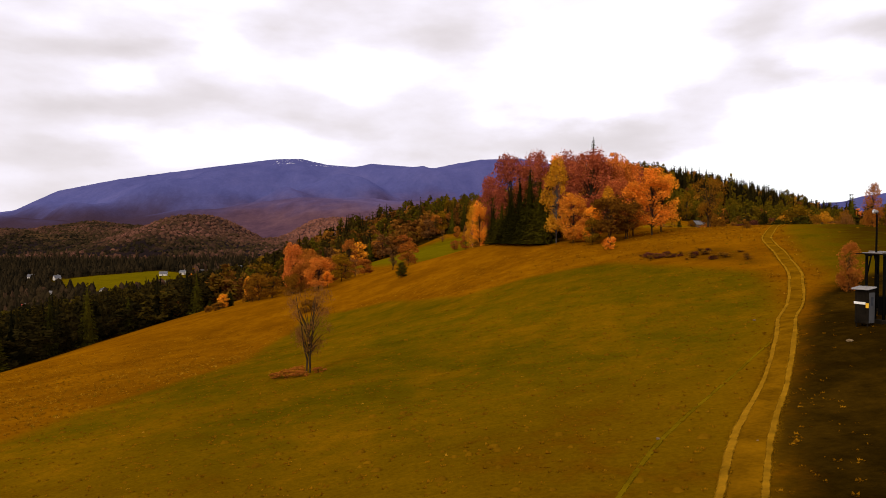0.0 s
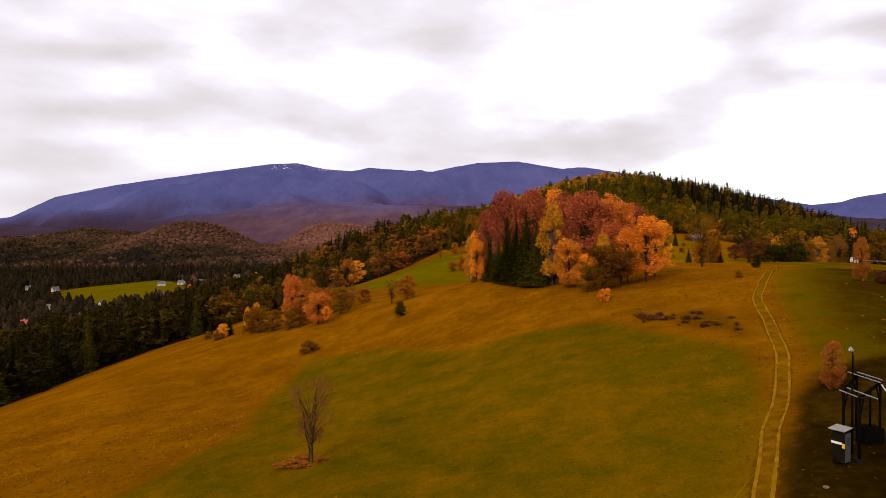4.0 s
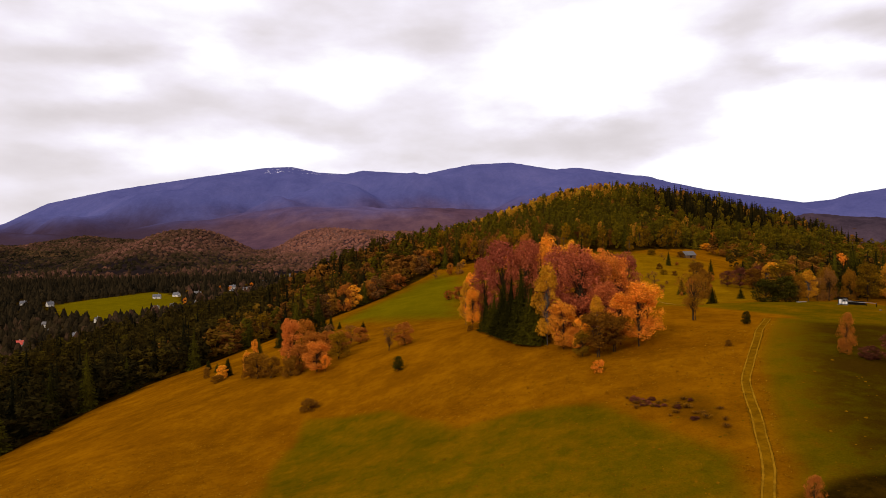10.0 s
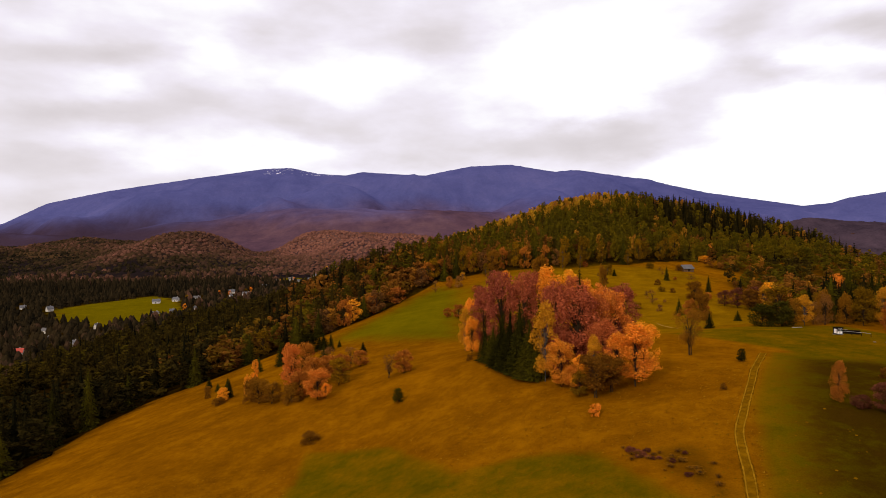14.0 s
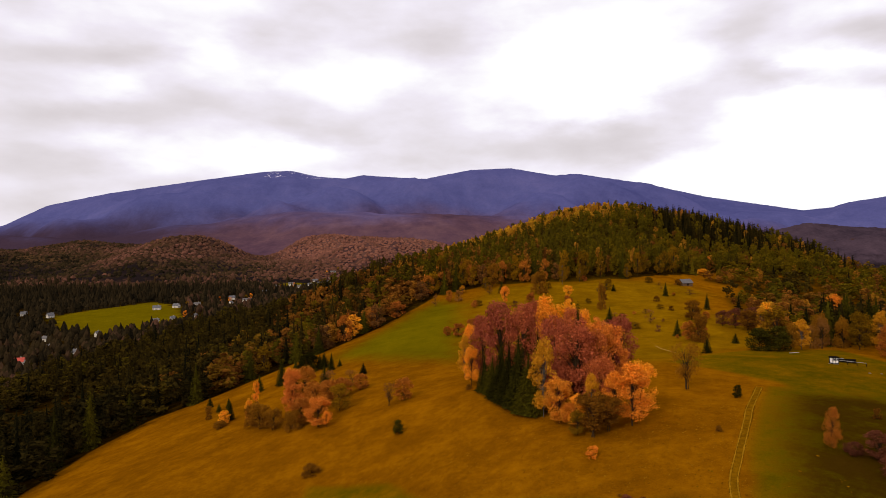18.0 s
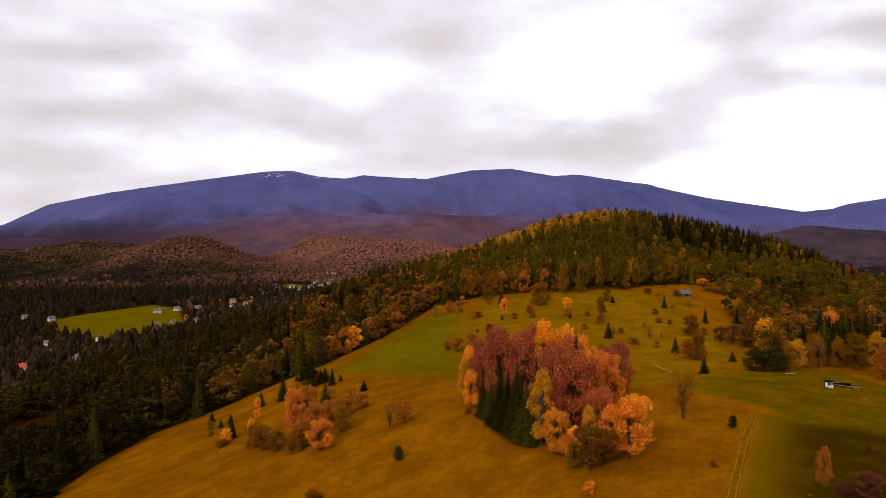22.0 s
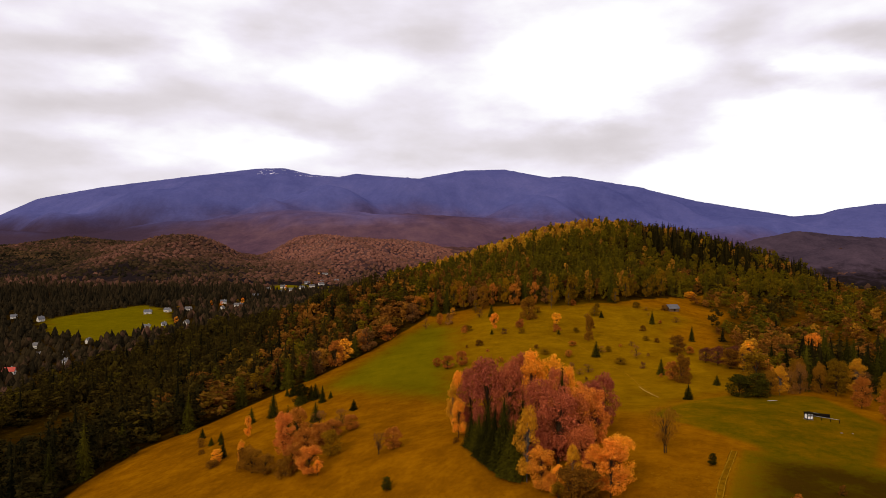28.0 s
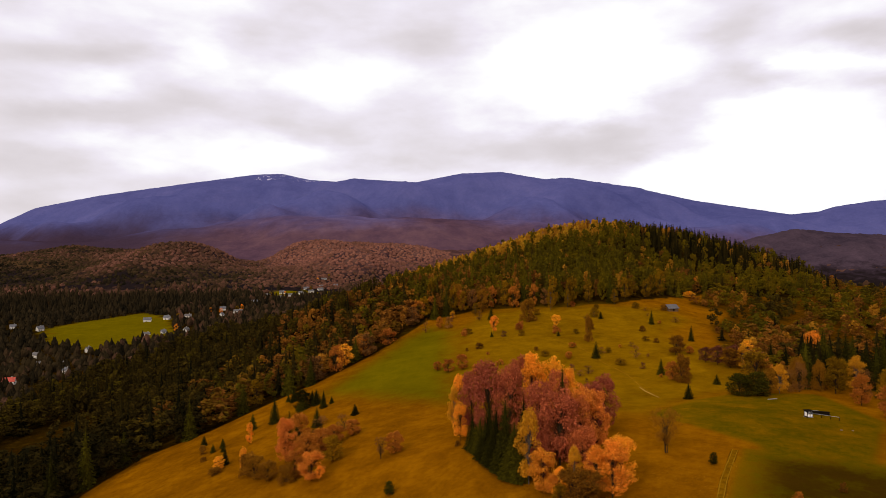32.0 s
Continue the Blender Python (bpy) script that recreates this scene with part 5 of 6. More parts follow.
def strip(line, offset, width, seed, up=0.05):
    """A worn band beside a line: a shallow crown, bare in the middle and thinning out at its edges."""
    r = np.random.RandomState(seed)
    t = unit(np.gradient(line, axis=0))
    side = np.stack([t[:, 1], -t[:, 0]], 1)
    n = len(line)
    sway = np.convolve(r.normal(0, 1, n + 18), np.ones(19) / 19, "valid") * 0.2
    wide = width * (1 + np.convolve(r.normal(0, 1, n + 8), np.ones(9) / 9, "valid") * 0.35)
    v = []
    for s, lift in ((-0.65, up - 0.03), (-0.22, up), (0.22, up), (0.65, up - 0.03)):
        q = line + side * (offset + sway + s * wide)[:, None]
        v.append(np.stack([q[:, 0], q[:, 1], height(q[:, 0], q[:, 1]) + lift], 1))
    v = np.stack(v, 1).reshape(-1, 3)
    k = np.arange(n - 1)[:, None] * 4
    f = np.concatenate([np.stack([k + j, k + j + 1, k + j + 5, k + j + 4], -1).reshape(-1, 4) for j in range(3)])
    return v, f, np.tile([0.0, 1.0, 1.0, 0.0], n)


TRACK = [(-34, -80), (-16, -38), (-6, -14), (3.2, 8), (9.4, 20.3), (13.3, 27.5), (17.7, 34.7), (23.3, 44.5), (28.2, 53.6), (31.8, 59.2), (35.2, 65.2), (37.4, 69.4), (39.4, 73.2), (41.4, 77.9), (43.2, 82.8), (45.7, 89.2), (47.9, 95.7), (50.9, 103.4), (56, 112.5), (66.5, 131), (72.5, 142), (85, 163)]
WORN = worn_material("worn_turf", (0.142, 0.061, 0.001), 0.6, 0.5)
track = tagged(new("dirt_track"), "pale two-rut dirt track curving up the meadow", "track", kind="structure")
line = smooth_line(TRACK)
v, f, fade = strip(line, 0.0, 1.7, 4, 0.045)
part("middle_strip", mesh_of("middle_strip", v, f, WORN, fade, smooth=True), track, "worn brown turf between the ruts")
for k, side in enumerate((-0.64, 0.64)):
    v, f, fade = strip(line, side, 0.32, 5 + k, 0.08)
    part("rut", mesh_of("rut", v, f, RUT, fade, smooth=True), track)
SAND = worn_material("washed_out_earth", (0.30, 0.165, 0.025), 0.8, 0.4)
PRESSED = worn_material("pressed_grass", (0.130, 0.076, 0.001), 0.5, 0.5)
marks = tagged(new("wheel_marks"), "faint old wheel marks pressed into the green field", "track", kind="structure")
for k, pts in enumerate(([(24.5, 46.5), (19.0, 40.5), (14.2, 34.6), (10.5, 29.5), (6, 22), (0, 10)],)):
    v, f, fade = strip(smooth_line(pts, 1.5), 0, 0.26, 20 + k, 0.02)
    part("wheel_mark", mesh_of("wheel_mark", v, f, PRESSED, fade, smooth=True), marks)
path = tagged(new("footpath"), "faint worn footpath over the dry pasture", "path", kind="structure")
v, f, fade = strip(smooth_line([(70, 368), (77, 354), (83, 341), (87.5, 312), (92.5, 290), (92.2, 267), (92.4, 257), (92, 244)], 3), 0, 0.55, 9, 0.06)
part("worn_strip", mesh_of("worn_strip", v, f, RUT, fade, smooth=True), path)
v, f, fade = strip(smooth_line([(91.3, 266), (91.2, 258), (91.6, 250), (91.5, 242)], 1.5), 0.2, 0.9, 14, 0.1)
part("bare_patch", mesh_of("bare_patch", v, f, SAND, fade, smooth=True), path, "pale bare earth where the footpath is washed out")
valley_road = tagged(new("valley_road"), "pale asphalt lane in the valley hamlet", "road", kind="structure")
ASPHALT = plain_material("pale_asphalt", (0.34, 0.30, 0.28), 0.9, 0, 0.5)
for pts in ([(-385, 480), (-356, 503), (-346, 519), (-330, 548)], [(-429, 712), (-410, 690), (-385, 645), (-351, 616)]):
    v, f, fade = strip(smooth_line(pts, 5), 0, 4.5, 10, 0.3)
    part("lane", mesh_of("lane", v, f, ASPHALT, fade, smooth=True), valley_road)


# ---- things beside the track ----
DARKWOOD = plain_material("dark_stained_boards", (0.012, 0.009, 0.006), 0.85, 0, 2.0, 0.4)
GREYTIN = plain_material("weathered_tin_roof", (0.34, 0.31, 0.29), 0.6, 0.2, 1.5)
STEEL = plain_material("galvanised_steel", (0.30, 0.27, 0.25), 0.5, 0.5, 3.0)
DARKSTEEL = plain_material("dark_painted_steel", (0.004, 0.0035, 0.003), 0.85, 0.0, 3.0)
WHITE = plain_material("white_paint", (0.78, 0.74, 0.68), 0.6, 0, 1.5, 0.12)
YELLOW = plain_material("yellow_sign_enamel", (0.75, 0.42, 0.02), 0.4, 0, 3.0, 0.1)
GREY = plain_material("grey_painted_boards", (0.05, 0.047, 0.045), 0.75, 0, 2.0)
CONCRETE = plain_material("concrete", (0.34, 0.31, 0.27), 0.9, 0, 2.0)
LENS = plain_material("lamp_glass", (0.80, 0.78, 0.72), 0.3, 0, 3.0, 0.05)
CABLE = plain_material("pale_cable", (0.55, 0.50, 0.44), 0.6, 0, 3.0)
GLASS = plain_material("window_glass", (0.04, 0.045, 0.055), 0.15, 0, 2.0)


def solid(name, parent, mat, *boxes, bevel=0.01, label=""):
    bm = bmesh.new()
    for b in boxes:
        box(bm, *b, bevel=bevel)
    return part(name, bm_mesh(name, bm, mat), parent, label)


def rods(name, parent, mat, *ends, sides=8, label=""):
    bm = bmesh.new()
    for e in ends:
        rod(bm, *e, sides=sides)
    return part(name, bm_mesh(name, bm, mat, True), parent, label)


def make_booth(x, y, turn):
    z = float(height(x, y))
    root = tagged(new("booth"), "narrow dark wooden booth with a grey tin roof and yellow sign", "booth")
    root.matrix_basis = pose(x, y, z, 0, 0, turn) @ Matrix.Diagonal((0.74, 0.74, 1.0, 1))
    for sx in (-0.5, 0.42):
        for sy in (-0.5, 0.42):
            solid("foot", root, DARKWOOD, (sx, sy, -0.35, sx + 0.1, sy + 0.1, 0.2))
    walls = solid("wall", root, DARKWOOD, (-0.55, -0.55, 0.16, 0.55, 0.55, 2.45))
    for k in range(7):
        solid("board", walls, DARKWOOD, (-0.555 + k * 0.16, -0.575, 0.18, -0.555 + k * 0.16 + 0.145, -0.552, 2.4), bevel=0.006)
    solid("door", root, GREY, (0.552, -0.45, 0.2, 0.585, 0.45, 2.2), label="grey painted door")
    solid("window", root, GLASS, (0.587, -0.2, 1.35, 0.6, 0.2, 1.9))
    solid("counter_board", root, WHITE, (-0.6, -0.66, 1.42, 0.35, -0.58, 1.58), label="white board across the front")
    solid("sign", root, YELLOW, (0.37, -0.63, 1.2, 0.62, -0.59, 1.52), label="small yellow sign with unreadable dark marks")
    bm = bmesh.new()
    box(bm, -0.72, -0.72, 2.46, 0.72, 0.72, 2.52, 0.01, Matrix.Rotation(radians(5), 4, "X"))
    for k in range(9):
        box(bm, -0.71 + k * 0.17, -0.72, 2.52, -0.68 + k * 0.17, 0.72, 2.55, 0.0, Matrix.Rotation(radians(5), 4, "X"))
    part("roof", bm_mesh("roof", bm, GREYTIN), root, "grey ribbed tin roof")


make_booth(27.3, 42.2, -60)


def make_lamp_post(x, y, tall):
    z = float(height(x, y))
    root = tagged(new("street_lamp"), "slender street lamp with a pale head beside the frame", "lamp")
    root.matrix_basis = pose(x, y, z, 0, 0, 70)
    rods("pole", root, DARKSTEEL, ((0, 0, -0.4), (0, 0, tall), 0.09, 0.055))
    rods("arm", root, DARKSTEEL, ((0, 0, tall - 0.05), (0.25, 0, tall + 0.25), 0.035))
    rods("head", root, STEEL, ((0.15, 0, tall + 0.25), (0.75, 0, tall + 0.36), 0.13, 0.10), sides=10)
    bm = bmesh.new()
    bmesh.ops.create_uvsphere(bm, u_segments=12, v_segments=8, radius=0.2, matrix=Matrix.Translation((0.5, 0, tall + 0.26)) @ Matrix.Diagonal((1.4, 0.8, 0.6, 1)))
    part("globe", bm_mesh("globe", bm, LENS, True), root, "milky lamp cover")


make_lamp_post(28.9, 43.6, 7.1)


def make_lift_frame(x, y):
    """The drag lift's lower frame: posts, a deck of beams and two pairs of pale rails."""
    z = float(height(x, y))
    root = tagged(new("ski_lift_station"), "dark steel ski-lift frame with two pairs of pale rails", "ski lift")
    root.matrix_basis = pose(x, y, z)
    top = 4.35
    for px, py in ((-2.2, -3.6), (-2.2, -1.8), (2.3, 1.0), (2.3, 3.8)):
        post = rods("post", root, DARKSTEEL, ((px, py, -1.0), (px, py, top), 0.09))
        solid("footing", post, DARKWOOD, (px - 0.35, py - 0.35, -0.9, px + 0.35, py + 0.35, 0.12), bevel=0.03)
    for (x0, y0), (x1, y1) in (((-2.2, -3.6), (2.3, 1.0)), ((-2.2, -1.8), (2.3, 3.8))):
        rods("beam", root, DARKSTEEL, ((x0, y0, top), (x1, y1, top), 0.11))
        rods("brace", root, DARKSTEEL, ((x0, y0, top - 1.6), (x0 + 1.1, y0 + 1.2, top), 0.05))
        rods("brace", root, DARKSTEEL, ((x1, y1, top - 1.6), (x1 - 1.1, y1 - 1.2, top), 0.05))
    for px, y0, y1 in ((-2.65, -4.0, -2.0), (-1.65, -4.6, -1.3), (1.9, 0.4, 4.3), (2.65, 1.3, 4.3)):
        solid("rail", root, STEEL, (px - 0.035, y0, top + 0.12, px + 0.035, y1, top + 0.19), label="pale galvanised rail")
    for px in (-2.15, 2.3):
        for k in range(4):
            solid("tie", root, DARKWOOD, (px - 0.5, (-4.0 if px < 0 else 0.9) + k * 0.85, top + 0.03, px + 0.5, (-3.85 if px < 0 else 1.05) + k * 0.85, top + 0.11))
    solid("motor_box", root, DARKSTEEL, (0.2, -0.6, -0.3, 1.6, 0.6, 1.3), bevel=0.04)
    rods("drive_shaft", root, DARKSTEEL, ((0.9, 0, 1.3), (0.9, 0, top - 0.1), 0.07))
    return z + top


deck = make_lift_frame(30.6, 45.6)


def make_cable(points, thick):
    cu = bpy.data.curves.new("cable", "CURVE")
    cu.dimensions, cu.bevel_depth, cu.bevel_resolution = "3D", thick, 2
    sp = cu.splines.new("NURBS")
    sp.points.add(len(points) - 1)
    for p, q in zip(sp.points, points):
        p.co = (*q, 1)
    sp.use_endpoint_u, sp.order_u = True, 3
    cu.materials.append(CABLE)
    return tagged(new("cable", cu), "pale hose hanging from the lift frame to the grass", "cable")


g = lambda x, y: float(height(x, y)) + 0.06
make_cable([(32.9, 46.6, deck), (33.6, 44.6, deck - 2.5), (34.9, 41.5, g(34.9, 41.5)), (36, 40, g(36, 40)), (38, 38.5, g(38, 38.5)), (41, 38, g(41, 38))], 0.05)
make_cable([(30.5, 41.6, g(30.5, 41.6)), (31.0, 40.6, g(31, 40.6)), (32.2, 39.2, g(32.2, 39.2)), (33.8, 37.8, g(33.8, 37.8)), (36, 36.0, g(36, 36))], 0.05)


PEBBLE = plain_material("weathered_stone", (0.15, 0.10, 0.05), 0.9, 0, 2.0, 0.35)


def make_cut_stone(x, y, s, turn):
    bm = bmesh.new()
    bmesh.ops.create_icosphere(bm, subdivisions=2, radius=s)
    r = random.Random(int(x * 10))
    for v in bm.verts:
        v.co *= r.uniform(0.8, 1.15)
        v.co.z *= 0.55
    root = tagged(new("stone", bm_mesh("stone", bm, PEBBLE)), "grey-brown stone lying in the grass", "stone", "stones beside the track")
    root.matrix_basis = pose(x, y, float(height(x, y)) + s * 0.15, 0, 0, turn)


for x, y, s in [(24.6, 39.4, 0.2), (26.1, 54.9, 0.15), (12.2, 25.2, 0.08), (128.0, 182.4, 0.45), (131.8, 182.6, 0.4), (9.0, 27.5, 0.1)]:
    make_cut_stone(x, y, s, x * 40)


def make_lift_hut(x, y, turn):
    z = float(height(x, y))
    root = tagged(new("lift_hut"), "small dark lift hut with white front panels and flat roof", "hut")
    root.matrix_basis = pose(x, y, z, 0, 0, turn) @ Matrix.Diagonal((0.8, 0.8, 0.95, 1))
    solid("wall", root, DARKWOOD, (-1.3, -1.1, 0.1, 1.3, 1.1, 2.35), bevel=0.02)
    for px in (-1.15, 0.1):
        solid("panel", root, WHITE, (px, -1.135, 0.35, px + 1.0, -1.103, 1.2), bevel=0.0, label="white panel")
    solid("side_panel", root, WHITE, (-1.335, -0.9, 0.5, -1.303, 0.5, 2.0), bevel=0.0, label="white side panel")
    solid("base", root, CONCRETE, (-1.45, -1.25, -0.8, 1.45, 1.25, 0.1), bevel=0.02)
    solid("roof", root, DARKWOOD, (-1.6, -1.4, 2.36, 1.6, 1.4, 2.5), bevel=0.03, label="flat dark roof")
    for px in (-1.32, -0.08, 1.16):
        solid("corner_post", root, DARKWOOD, (px, -1.17, 0.1, px + 0.16, -1.103, 2.35))
    for px in (-1.0, 0.25):
        w = solid("window", root, WHITE, (px, -1.14, 1.25, px + 0.75, -1.102, 2.1))
        solid("pane", w, GLASS, (px + 0.06, -1.155, 1.31, px + 0.69, -1.141, 1.99), bevel=0.0)


make_lift_hut(126.5, 197.6, 8)


def make_log(x, y, long, turn):
    """A felled pale log with a stub of a branch."""
    root = tagged(new("log"), "pale barkless log lying at the field edge", "log")
    root.matrix_basis = pose(x, y, float(height(x, y)) + 0.12, 0, 0, turn)
    rods("stem", root, CONCRETE, ((-long / 2, 0, 0), (long / 2, 0, 0.06), 0.16, 0.11), sides=10)
    rods("branch_stub", root, CONCRETE, ((long * 0.2, 0, 0.05), (long * 0.32, 0.35, 0.2), 0.05, 0.03))


make_log(132.9, 232.5, 4.2, 10)


def make_barrier(x0, y0, x1, y1):
    z0, z1 = float(height(x0, y0)), float(height(x1, y1))
    root = tagged(new("barrier"), "long open timber barrier with a pale rail beside the lift hut", "barrier")
    root.matrix_basis = pose(x0, y0, z0, 0, 0, math.degrees(math.atan2(y1 - y0, x1 - x0)))
    n = math.hypot(x1 - x0, y1 - y0)
    bm = bmesh.new()
    rod(bm, (0, 0, 1.15), (n, 0, 1.15 + z1 - z0), 0.06)
    part("top_rail", bm_mesh("top_rail", bm, CONCRETE, True), root, "pale weathered rail")
    for k in range(4):
        rods("post", root, DARKWOOD, ((n * k / 3, 0, -0.5 + (z1 - z0) * k / 3), (n * k / 3, 0, 1.12 + (z1 - z0) * k / 3), 0.1))


make_barrier(128.6, 198.6, 135.2, 194.6)


def make_dark_stack(x, y, long, turn):
    """Dark rods piled in three rows, with one pale plank on top, added to fill a dark area."""
    root = tagged(new("timber_stack"), "stack of dark rods filling a dark area, with a pale plank on top", "timber")
    root.matrix_basis = pose(x, y, float(height(x, y)), 0, 0, turn)
    for row, n in enumerate((4, 3, 2)):
        for k in range(n):
            side = (k - (n - 1) / 2) * 0.46
            rods("log", root, DARKWOOD, ((-long / 2 + 0.1 * (k % 2), side, 0.18 + row * 0.4), (long / 2 - 0.12 * (row % 2), side, 0.18 + row * 0.4), 0.22, 0.19), sides=10)
    solid("plank", root, CONCRETE, (-long * 0.48, -0.16, 1.22, -long * 0.08, 0.14, 1.27), label="pale weathered plank")


# made-up pile that fills the dark area behind the barrier
make_dark_stack(133.5, 202.6, 6.0, -20)


# ---- houses ----
def house(name, label, x, y, turn, long, wide, wall_h, roof_h, wall_mat, roof_mat, windows=3, sink=0.0):
    z = float(height(x, y)) - sink
    root = tagged(new(name), label, "house" if name == "house" else "shed", "houses of the valley hamlet" if name == "house" else "")
    root.matrix_basis = pose(x, y, z, 0, 0, turn)
    if name == "house":
        long, wide, wall_h, roof_h = long * 0.66, wide * 0.66, wall_h * 0.68, roof_h * 0.68
    a, b = long / 2, wide / 2
    bm = bmesh.new()
    low = [bm.verts.new(p) for p in ((-a, -b, -1.5), (a, -b, -1.5), (a, b, -1.5), (-a, b, -1.5))]
    up = [bm.verts.new(p) for p in ((-a, -b, wall_h), (a, -b, wall_h), (a, b, wall_h), (-a, b, wall_h))]
    rg = [bm.verts.new(p) for p in ((-a, 0, wall_h + roof_h * 0.97), (a, 0, wall_h + roof_h * 0.97))]
    for i in range(4):
        bm.faces.new((low[i], low[(i + 1) % 4], up[(i + 1) % 4], up[i]))
    bm.faces.new((up[1], up[2], rg[1]))
    bm.faces.new((up[3], up[0], rg[0]))
    bm.faces.new((up[0], up[1], rg[1], rg[0]))
    bm.faces.new((up[2], up[3], rg[0], rg[1]))
    part("wall", bm_mesh("wall", bm, wall_mat), root)
    for s in (-1, 1):
        bm = bmesh.new()
        tilt = math.atan2(roof_h, b)
        ln = math.hypot(roof_h, b) + 0.6
        m = Matrix.Translation((0, 0, wall_h + roof_h + 0.1)) @ Matrix.Rotation(-s * tilt, 4, "X")
        box(bm, -a - 0.6, min(0, s * ln), -0.12, a + 0.6, max(0, s * ln), 0.12, 0.0, m)
        part("roof", bm_mesh("roof", bm, roof_mat), root)
    if name == "house":
        solid("chimney", root, CONCRETE, (a * 0.3, 0.3, wall_h + roof_h * 0.5, a * 0.3 + 0.8, 1.0, wall_h + roof_h + 1.1))
        floors = 2 if wall_h > 3.6 else 1
        for fl in range(floors):
            for k in range(windows):
                px = -a + long * (k + 0.5) / windows
                w = solid("window", root, WHITE, (px - 0.7, -b - 0.06, 0.7 + fl * 2.1, px + 0.7, -b - 0.01, 1.8 + fl * 2.1), bevel=0.0)
                solid("pane", w, GLASS, (px - 0.58, -b - 0.1, 0.8 + fl * 2.1, px + 0.58, -b - 0.062, 1.7 + fl * 2.1), bevel=0.0)
        for px in (-1.6, 1.6):
            solid("window", root, GLASS, (a + 0.01, px - 0.6, 1.0, a + 0.06, px + 0.6, 2.4), bevel=0.0)
        solid("door", root, DARKWOOD, (-a * 0.15, -b - 0.08, 0.0, -a * 0.15 + 1.1, -b - 0.012, 2.1), bevel=0.0)
    else:
        solid("door", root, DARKWOOD, (-0.9, -b - 0.07, 0.0, 0.9, -b - 0.012, 2.2), bevel=0.0)


REDROOF = plain_material("red_tin_roof", (0.42, 0.055, 0.03), 0.6, 0, 0.4)
SLATE = plain_material("grey_roofing", (0.10, 0.095, 0.10), 0.7, 0, 0.4)
LIGHTROOF = plain_material("pale_sheet_roof", (0.10, 0.088, 0.082), 0.7, 0.0, 0.4)
RENDERW = plain_material("white_plaster", (0.62, 0.56, 0.48), 0.85, 0, 0.4, 0.3)
LOGS = plain_material("brown_logs", (0.13, 0.075, 0.035), 0.85, 0, 1.0, 0.4)
H = "house"
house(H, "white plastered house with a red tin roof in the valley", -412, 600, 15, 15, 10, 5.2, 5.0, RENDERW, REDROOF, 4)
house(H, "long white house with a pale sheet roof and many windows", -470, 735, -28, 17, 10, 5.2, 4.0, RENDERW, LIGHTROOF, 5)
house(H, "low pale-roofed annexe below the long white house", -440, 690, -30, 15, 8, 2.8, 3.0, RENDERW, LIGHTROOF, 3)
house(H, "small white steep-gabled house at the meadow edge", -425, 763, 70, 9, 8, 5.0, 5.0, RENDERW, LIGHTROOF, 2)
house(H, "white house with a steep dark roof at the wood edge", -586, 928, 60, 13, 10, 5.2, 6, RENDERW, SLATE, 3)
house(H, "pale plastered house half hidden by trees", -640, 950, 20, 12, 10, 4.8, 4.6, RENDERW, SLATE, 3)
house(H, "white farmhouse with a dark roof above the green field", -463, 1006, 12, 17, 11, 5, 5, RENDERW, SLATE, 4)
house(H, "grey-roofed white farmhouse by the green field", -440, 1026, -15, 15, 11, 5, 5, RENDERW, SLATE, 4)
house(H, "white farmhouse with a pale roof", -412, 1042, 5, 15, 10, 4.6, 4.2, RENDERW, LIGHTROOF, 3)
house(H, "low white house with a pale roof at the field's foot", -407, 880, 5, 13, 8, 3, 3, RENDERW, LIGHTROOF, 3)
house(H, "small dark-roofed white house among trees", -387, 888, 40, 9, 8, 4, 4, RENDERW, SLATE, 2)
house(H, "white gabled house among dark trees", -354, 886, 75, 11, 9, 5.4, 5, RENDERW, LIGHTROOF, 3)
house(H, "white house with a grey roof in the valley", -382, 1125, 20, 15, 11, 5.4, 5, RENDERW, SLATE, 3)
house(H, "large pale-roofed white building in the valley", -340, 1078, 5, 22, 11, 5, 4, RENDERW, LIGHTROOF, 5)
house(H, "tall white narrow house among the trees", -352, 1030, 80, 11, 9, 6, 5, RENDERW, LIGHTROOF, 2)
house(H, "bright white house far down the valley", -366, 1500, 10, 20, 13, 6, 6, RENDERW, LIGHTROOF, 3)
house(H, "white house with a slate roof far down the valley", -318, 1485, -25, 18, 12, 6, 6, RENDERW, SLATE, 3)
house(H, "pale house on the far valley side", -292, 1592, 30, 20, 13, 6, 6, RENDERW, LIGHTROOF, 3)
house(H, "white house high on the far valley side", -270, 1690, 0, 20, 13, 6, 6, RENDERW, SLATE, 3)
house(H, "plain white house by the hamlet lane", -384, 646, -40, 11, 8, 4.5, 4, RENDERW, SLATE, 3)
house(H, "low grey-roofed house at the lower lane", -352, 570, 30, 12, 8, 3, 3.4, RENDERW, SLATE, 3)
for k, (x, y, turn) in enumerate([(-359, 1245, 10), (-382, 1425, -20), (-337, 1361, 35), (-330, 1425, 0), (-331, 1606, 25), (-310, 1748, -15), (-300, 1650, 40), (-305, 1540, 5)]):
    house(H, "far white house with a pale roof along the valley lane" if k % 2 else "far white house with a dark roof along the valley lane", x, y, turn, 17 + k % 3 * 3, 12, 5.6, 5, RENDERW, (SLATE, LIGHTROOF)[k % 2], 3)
house("field_shed", "weathered log shed with a pale tin roof at the wood edge", 181, 469, 24, 9.5, 6.0, 2.0, 2.6, LOGS, LIGHTROOF)


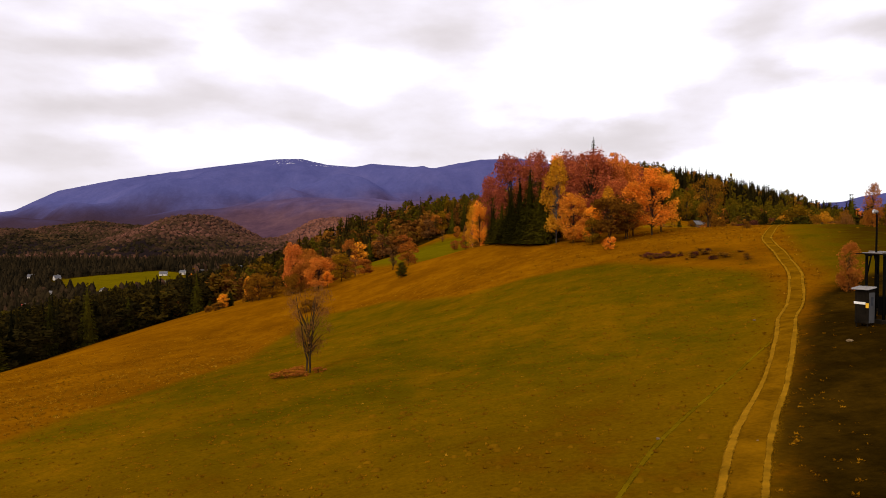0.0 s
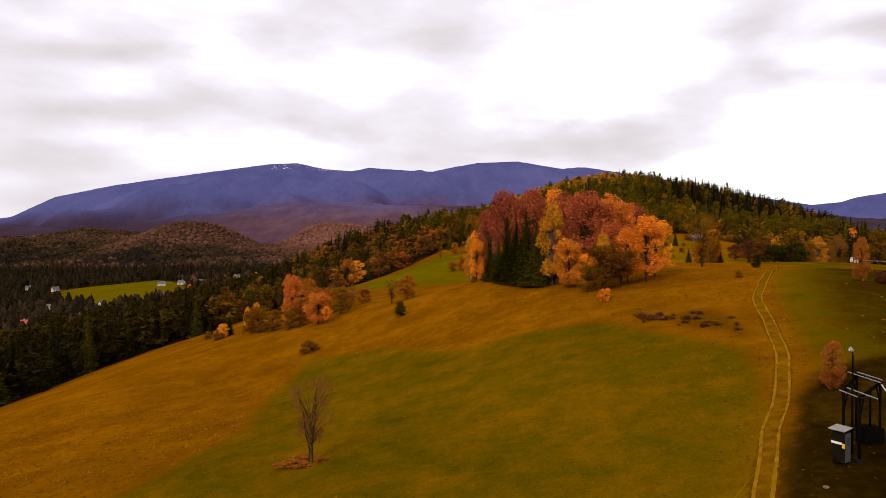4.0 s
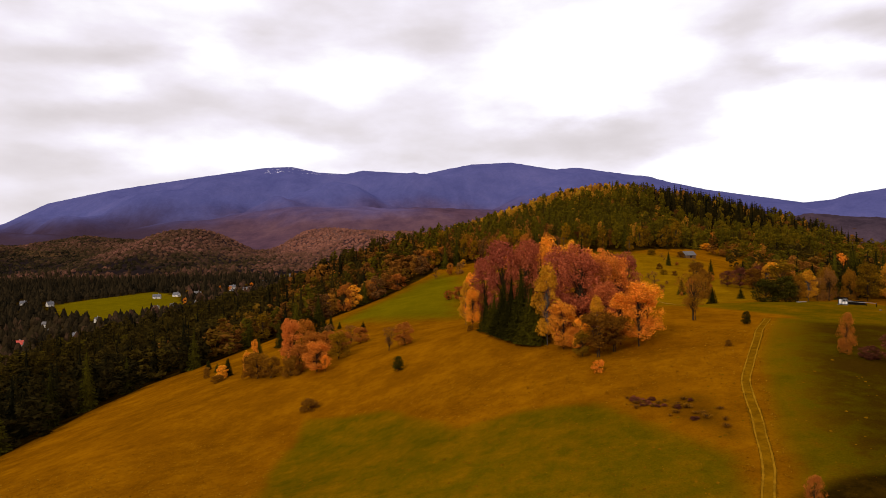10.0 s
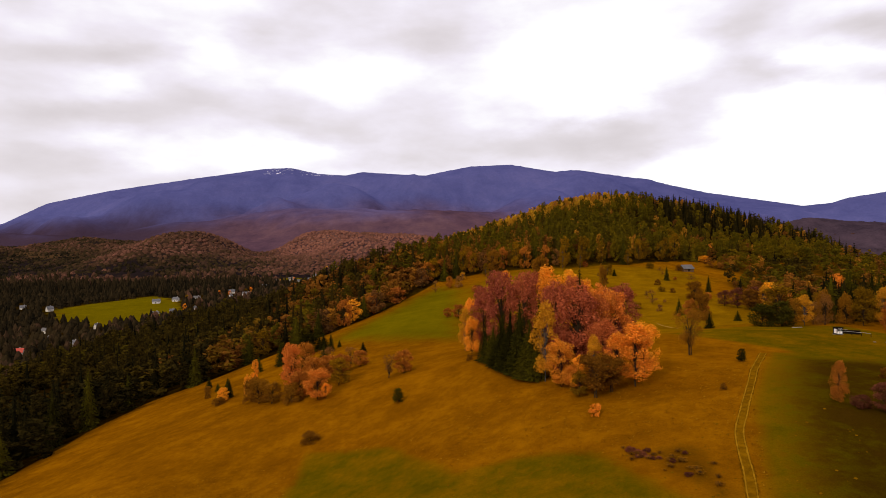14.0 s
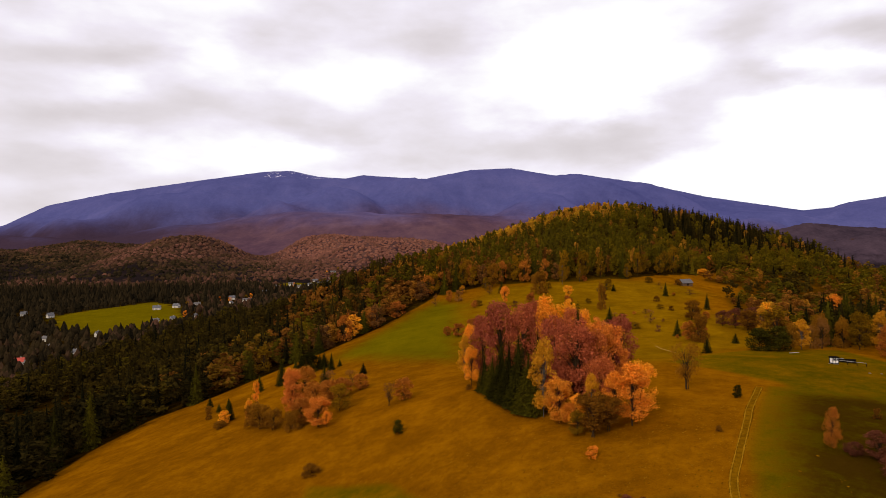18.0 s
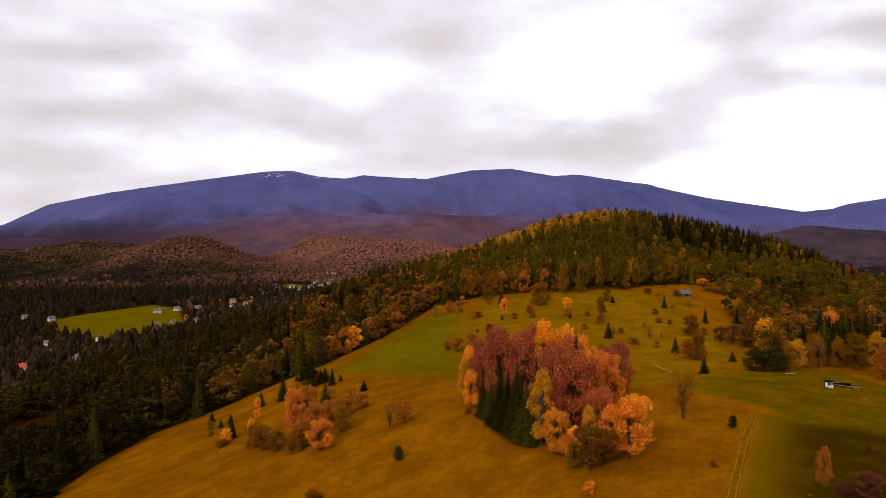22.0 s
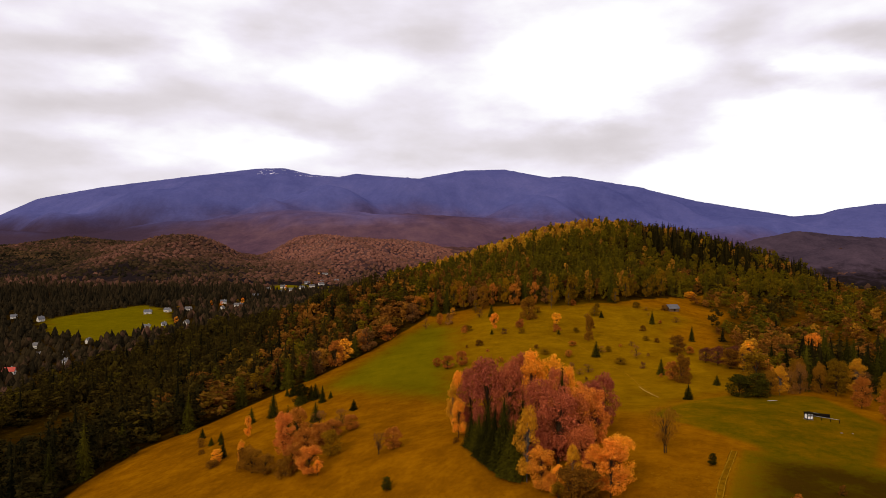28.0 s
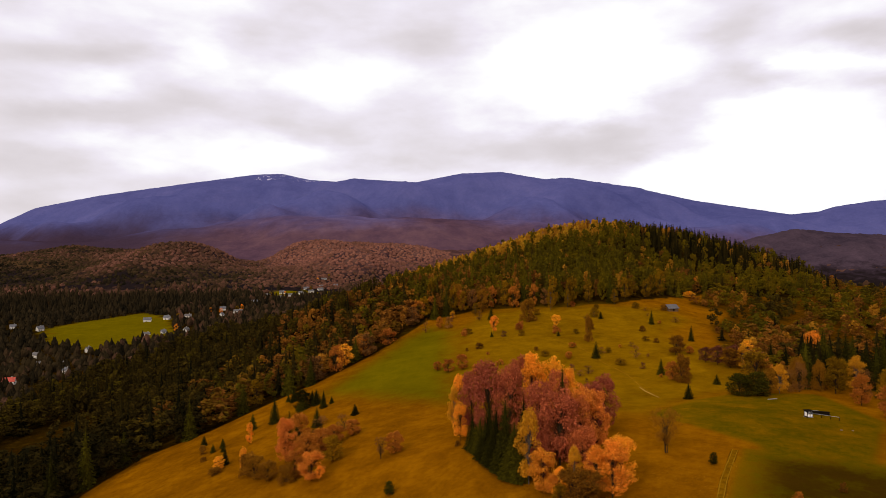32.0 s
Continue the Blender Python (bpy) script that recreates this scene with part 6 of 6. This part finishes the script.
# ---- grass ----
def tufts(name, label, n, seed, reach, tall, where, pale):
    r = np.random.RandomState(seed)
    y = 14 + (reach - 14) * r.uniform(0, 1, n * 3) ** 0.8
    x = r.uniform(-0.75, 0.75, n * 3) * (y + 22) + 4
    keep = where(x, y, r)
    x, y = x[keep][:n], y[keep][:n]
    n = len(x)
    blades = 6
    a = r.uniform(0, 6.28, (n, blades))
    s = tall * r.uniform(0.5, 1.5, (n, 1)) * r.uniform(0.7, 1.2, (n, blades))
    bx, by = x[:, None] + np.cos(a) * 0.07, y[:, None] + np.sin(a) * 0.07
    bz = height(x, y)[:, None] * np.ones_like(bx) - 0.03
    w = 0.05 + 0.04 * r.uniform(0, 1, (n, blades))
    v = np.stack([np.stack([bx - np.sin(a) * w, by + np.cos(a) * w, bz], -1), np.stack([bx + np.sin(a) * w, by - np.cos(a) * w, bz], -1),
                  np.stack([bx + np.cos(a) * s * 0.8, by + np.sin(a) * s * 0.8, bz + s], -1)], 2).reshape(-1, 3)
    tint = np.repeat(np.clip(r.normal(pale, 0.2, n), 0, 1), blades * 3)
    me = mesh_of(name, v, np.arange(len(v)).reshape(-1, 3), DRYGRASS, tint)
    return tagged(new(name, me), label, "grass", kind="stuff")


def on_meadow(x, y):
    free = np.maximum.reduce([inside(x, y, q) for q in RINGS_WOOD]) < 0
    d = np.min(np.hypot(x[:, None] - line[None, ::2, 0], y[:, None] - line[None, ::2, 1]), 1)
    return free & (d > 1.3)


tufts("dry_grass", "tufts of dry straw-coloured grass on the meadow", 7000, 51, 150, 0.16, lambda x, y, r: on_meadow(x, y) & (np.maximum(inside(x, y, DARKENED_GROUND), inside(x, y, HEATH)) < -3) & ((np.maximum(inside(x, y, GREEN_FIELD), inside(x, y, EAST_FIELD)) < 0)), 0.5)
tufts("rough_grass", "sparse brown tufts on the dark rough ground", 500, 53, 75, 0.08, lambda x, y, r: on_meadow(x, y) & (inside(x, y, DARKENED_GROUND) > 0), -0.15)
tufts("field_grass", "short tufts in the mown green field", 7000, 52, 110, 0.075, lambda x, y, r: on_meadow(x, y) & (inside(x, y, GREEN_FIELD) > 0), 0.25)


def clods(n, seed):
    """Small lumps of earth and molehills scattered over the near field."""
    r = np.random.RandomState(seed)
    y = 16 + 95 * r.uniform(0, 1, n * 3)
    x = r.uniform(-0.6, 0.62, n * 3) * (y + 14)
    keep = on_meadow(x, y) & (inside(x, y, DARKENED_GROUND) < -2)
    x, y = x[keep][:n], y[keep][:n]
    a = np.arange(6) * 1.0472
    ring = np.stack([np.cos(a), np.sin(a), np.full(6, -0.15)], 1)
    v, f, k = [], [], 0
    for px, py, pz in zip(x, y, height(x, y)):
        s = r.uniform(0.08, 0.2) if r.uniform() < 0.8 else r.uniform(0.2, 0.34)
        lump = np.concatenate([ring, ring * [0.6, 0.6, 0] + [0, 0, 0.35], [[0, 0, 0.5]]]) * r.uniform(0.7, 1.3, (13, 3)) * s
        v.append(lump + [px, py, pz])
        f += [(k + i, k + (i + 1) % 6, k + 6 + i) for i in range(6)] + [(k + (i + 1) % 6, k + 6 + (i + 1) % 6, k + 6 + i) for i in range(6)] + [(k + 6 + i, k + 6 + (i + 1) % 6, k + 12) for i in range(6)]
        k += 13
    me = mesh_of("earth_clods", np.concatenate(v), np.array(f), EARTH, smooth=True)
    return tagged(new("earth_clods", me), "small brown clods and molehills in the field", "earth", kind="stuff")


EARTH = plain_material("brown_earth", (0.124, 0.056, 0.001), 0.95, 0, 0.6, 0.45)
clods(1100, 61)
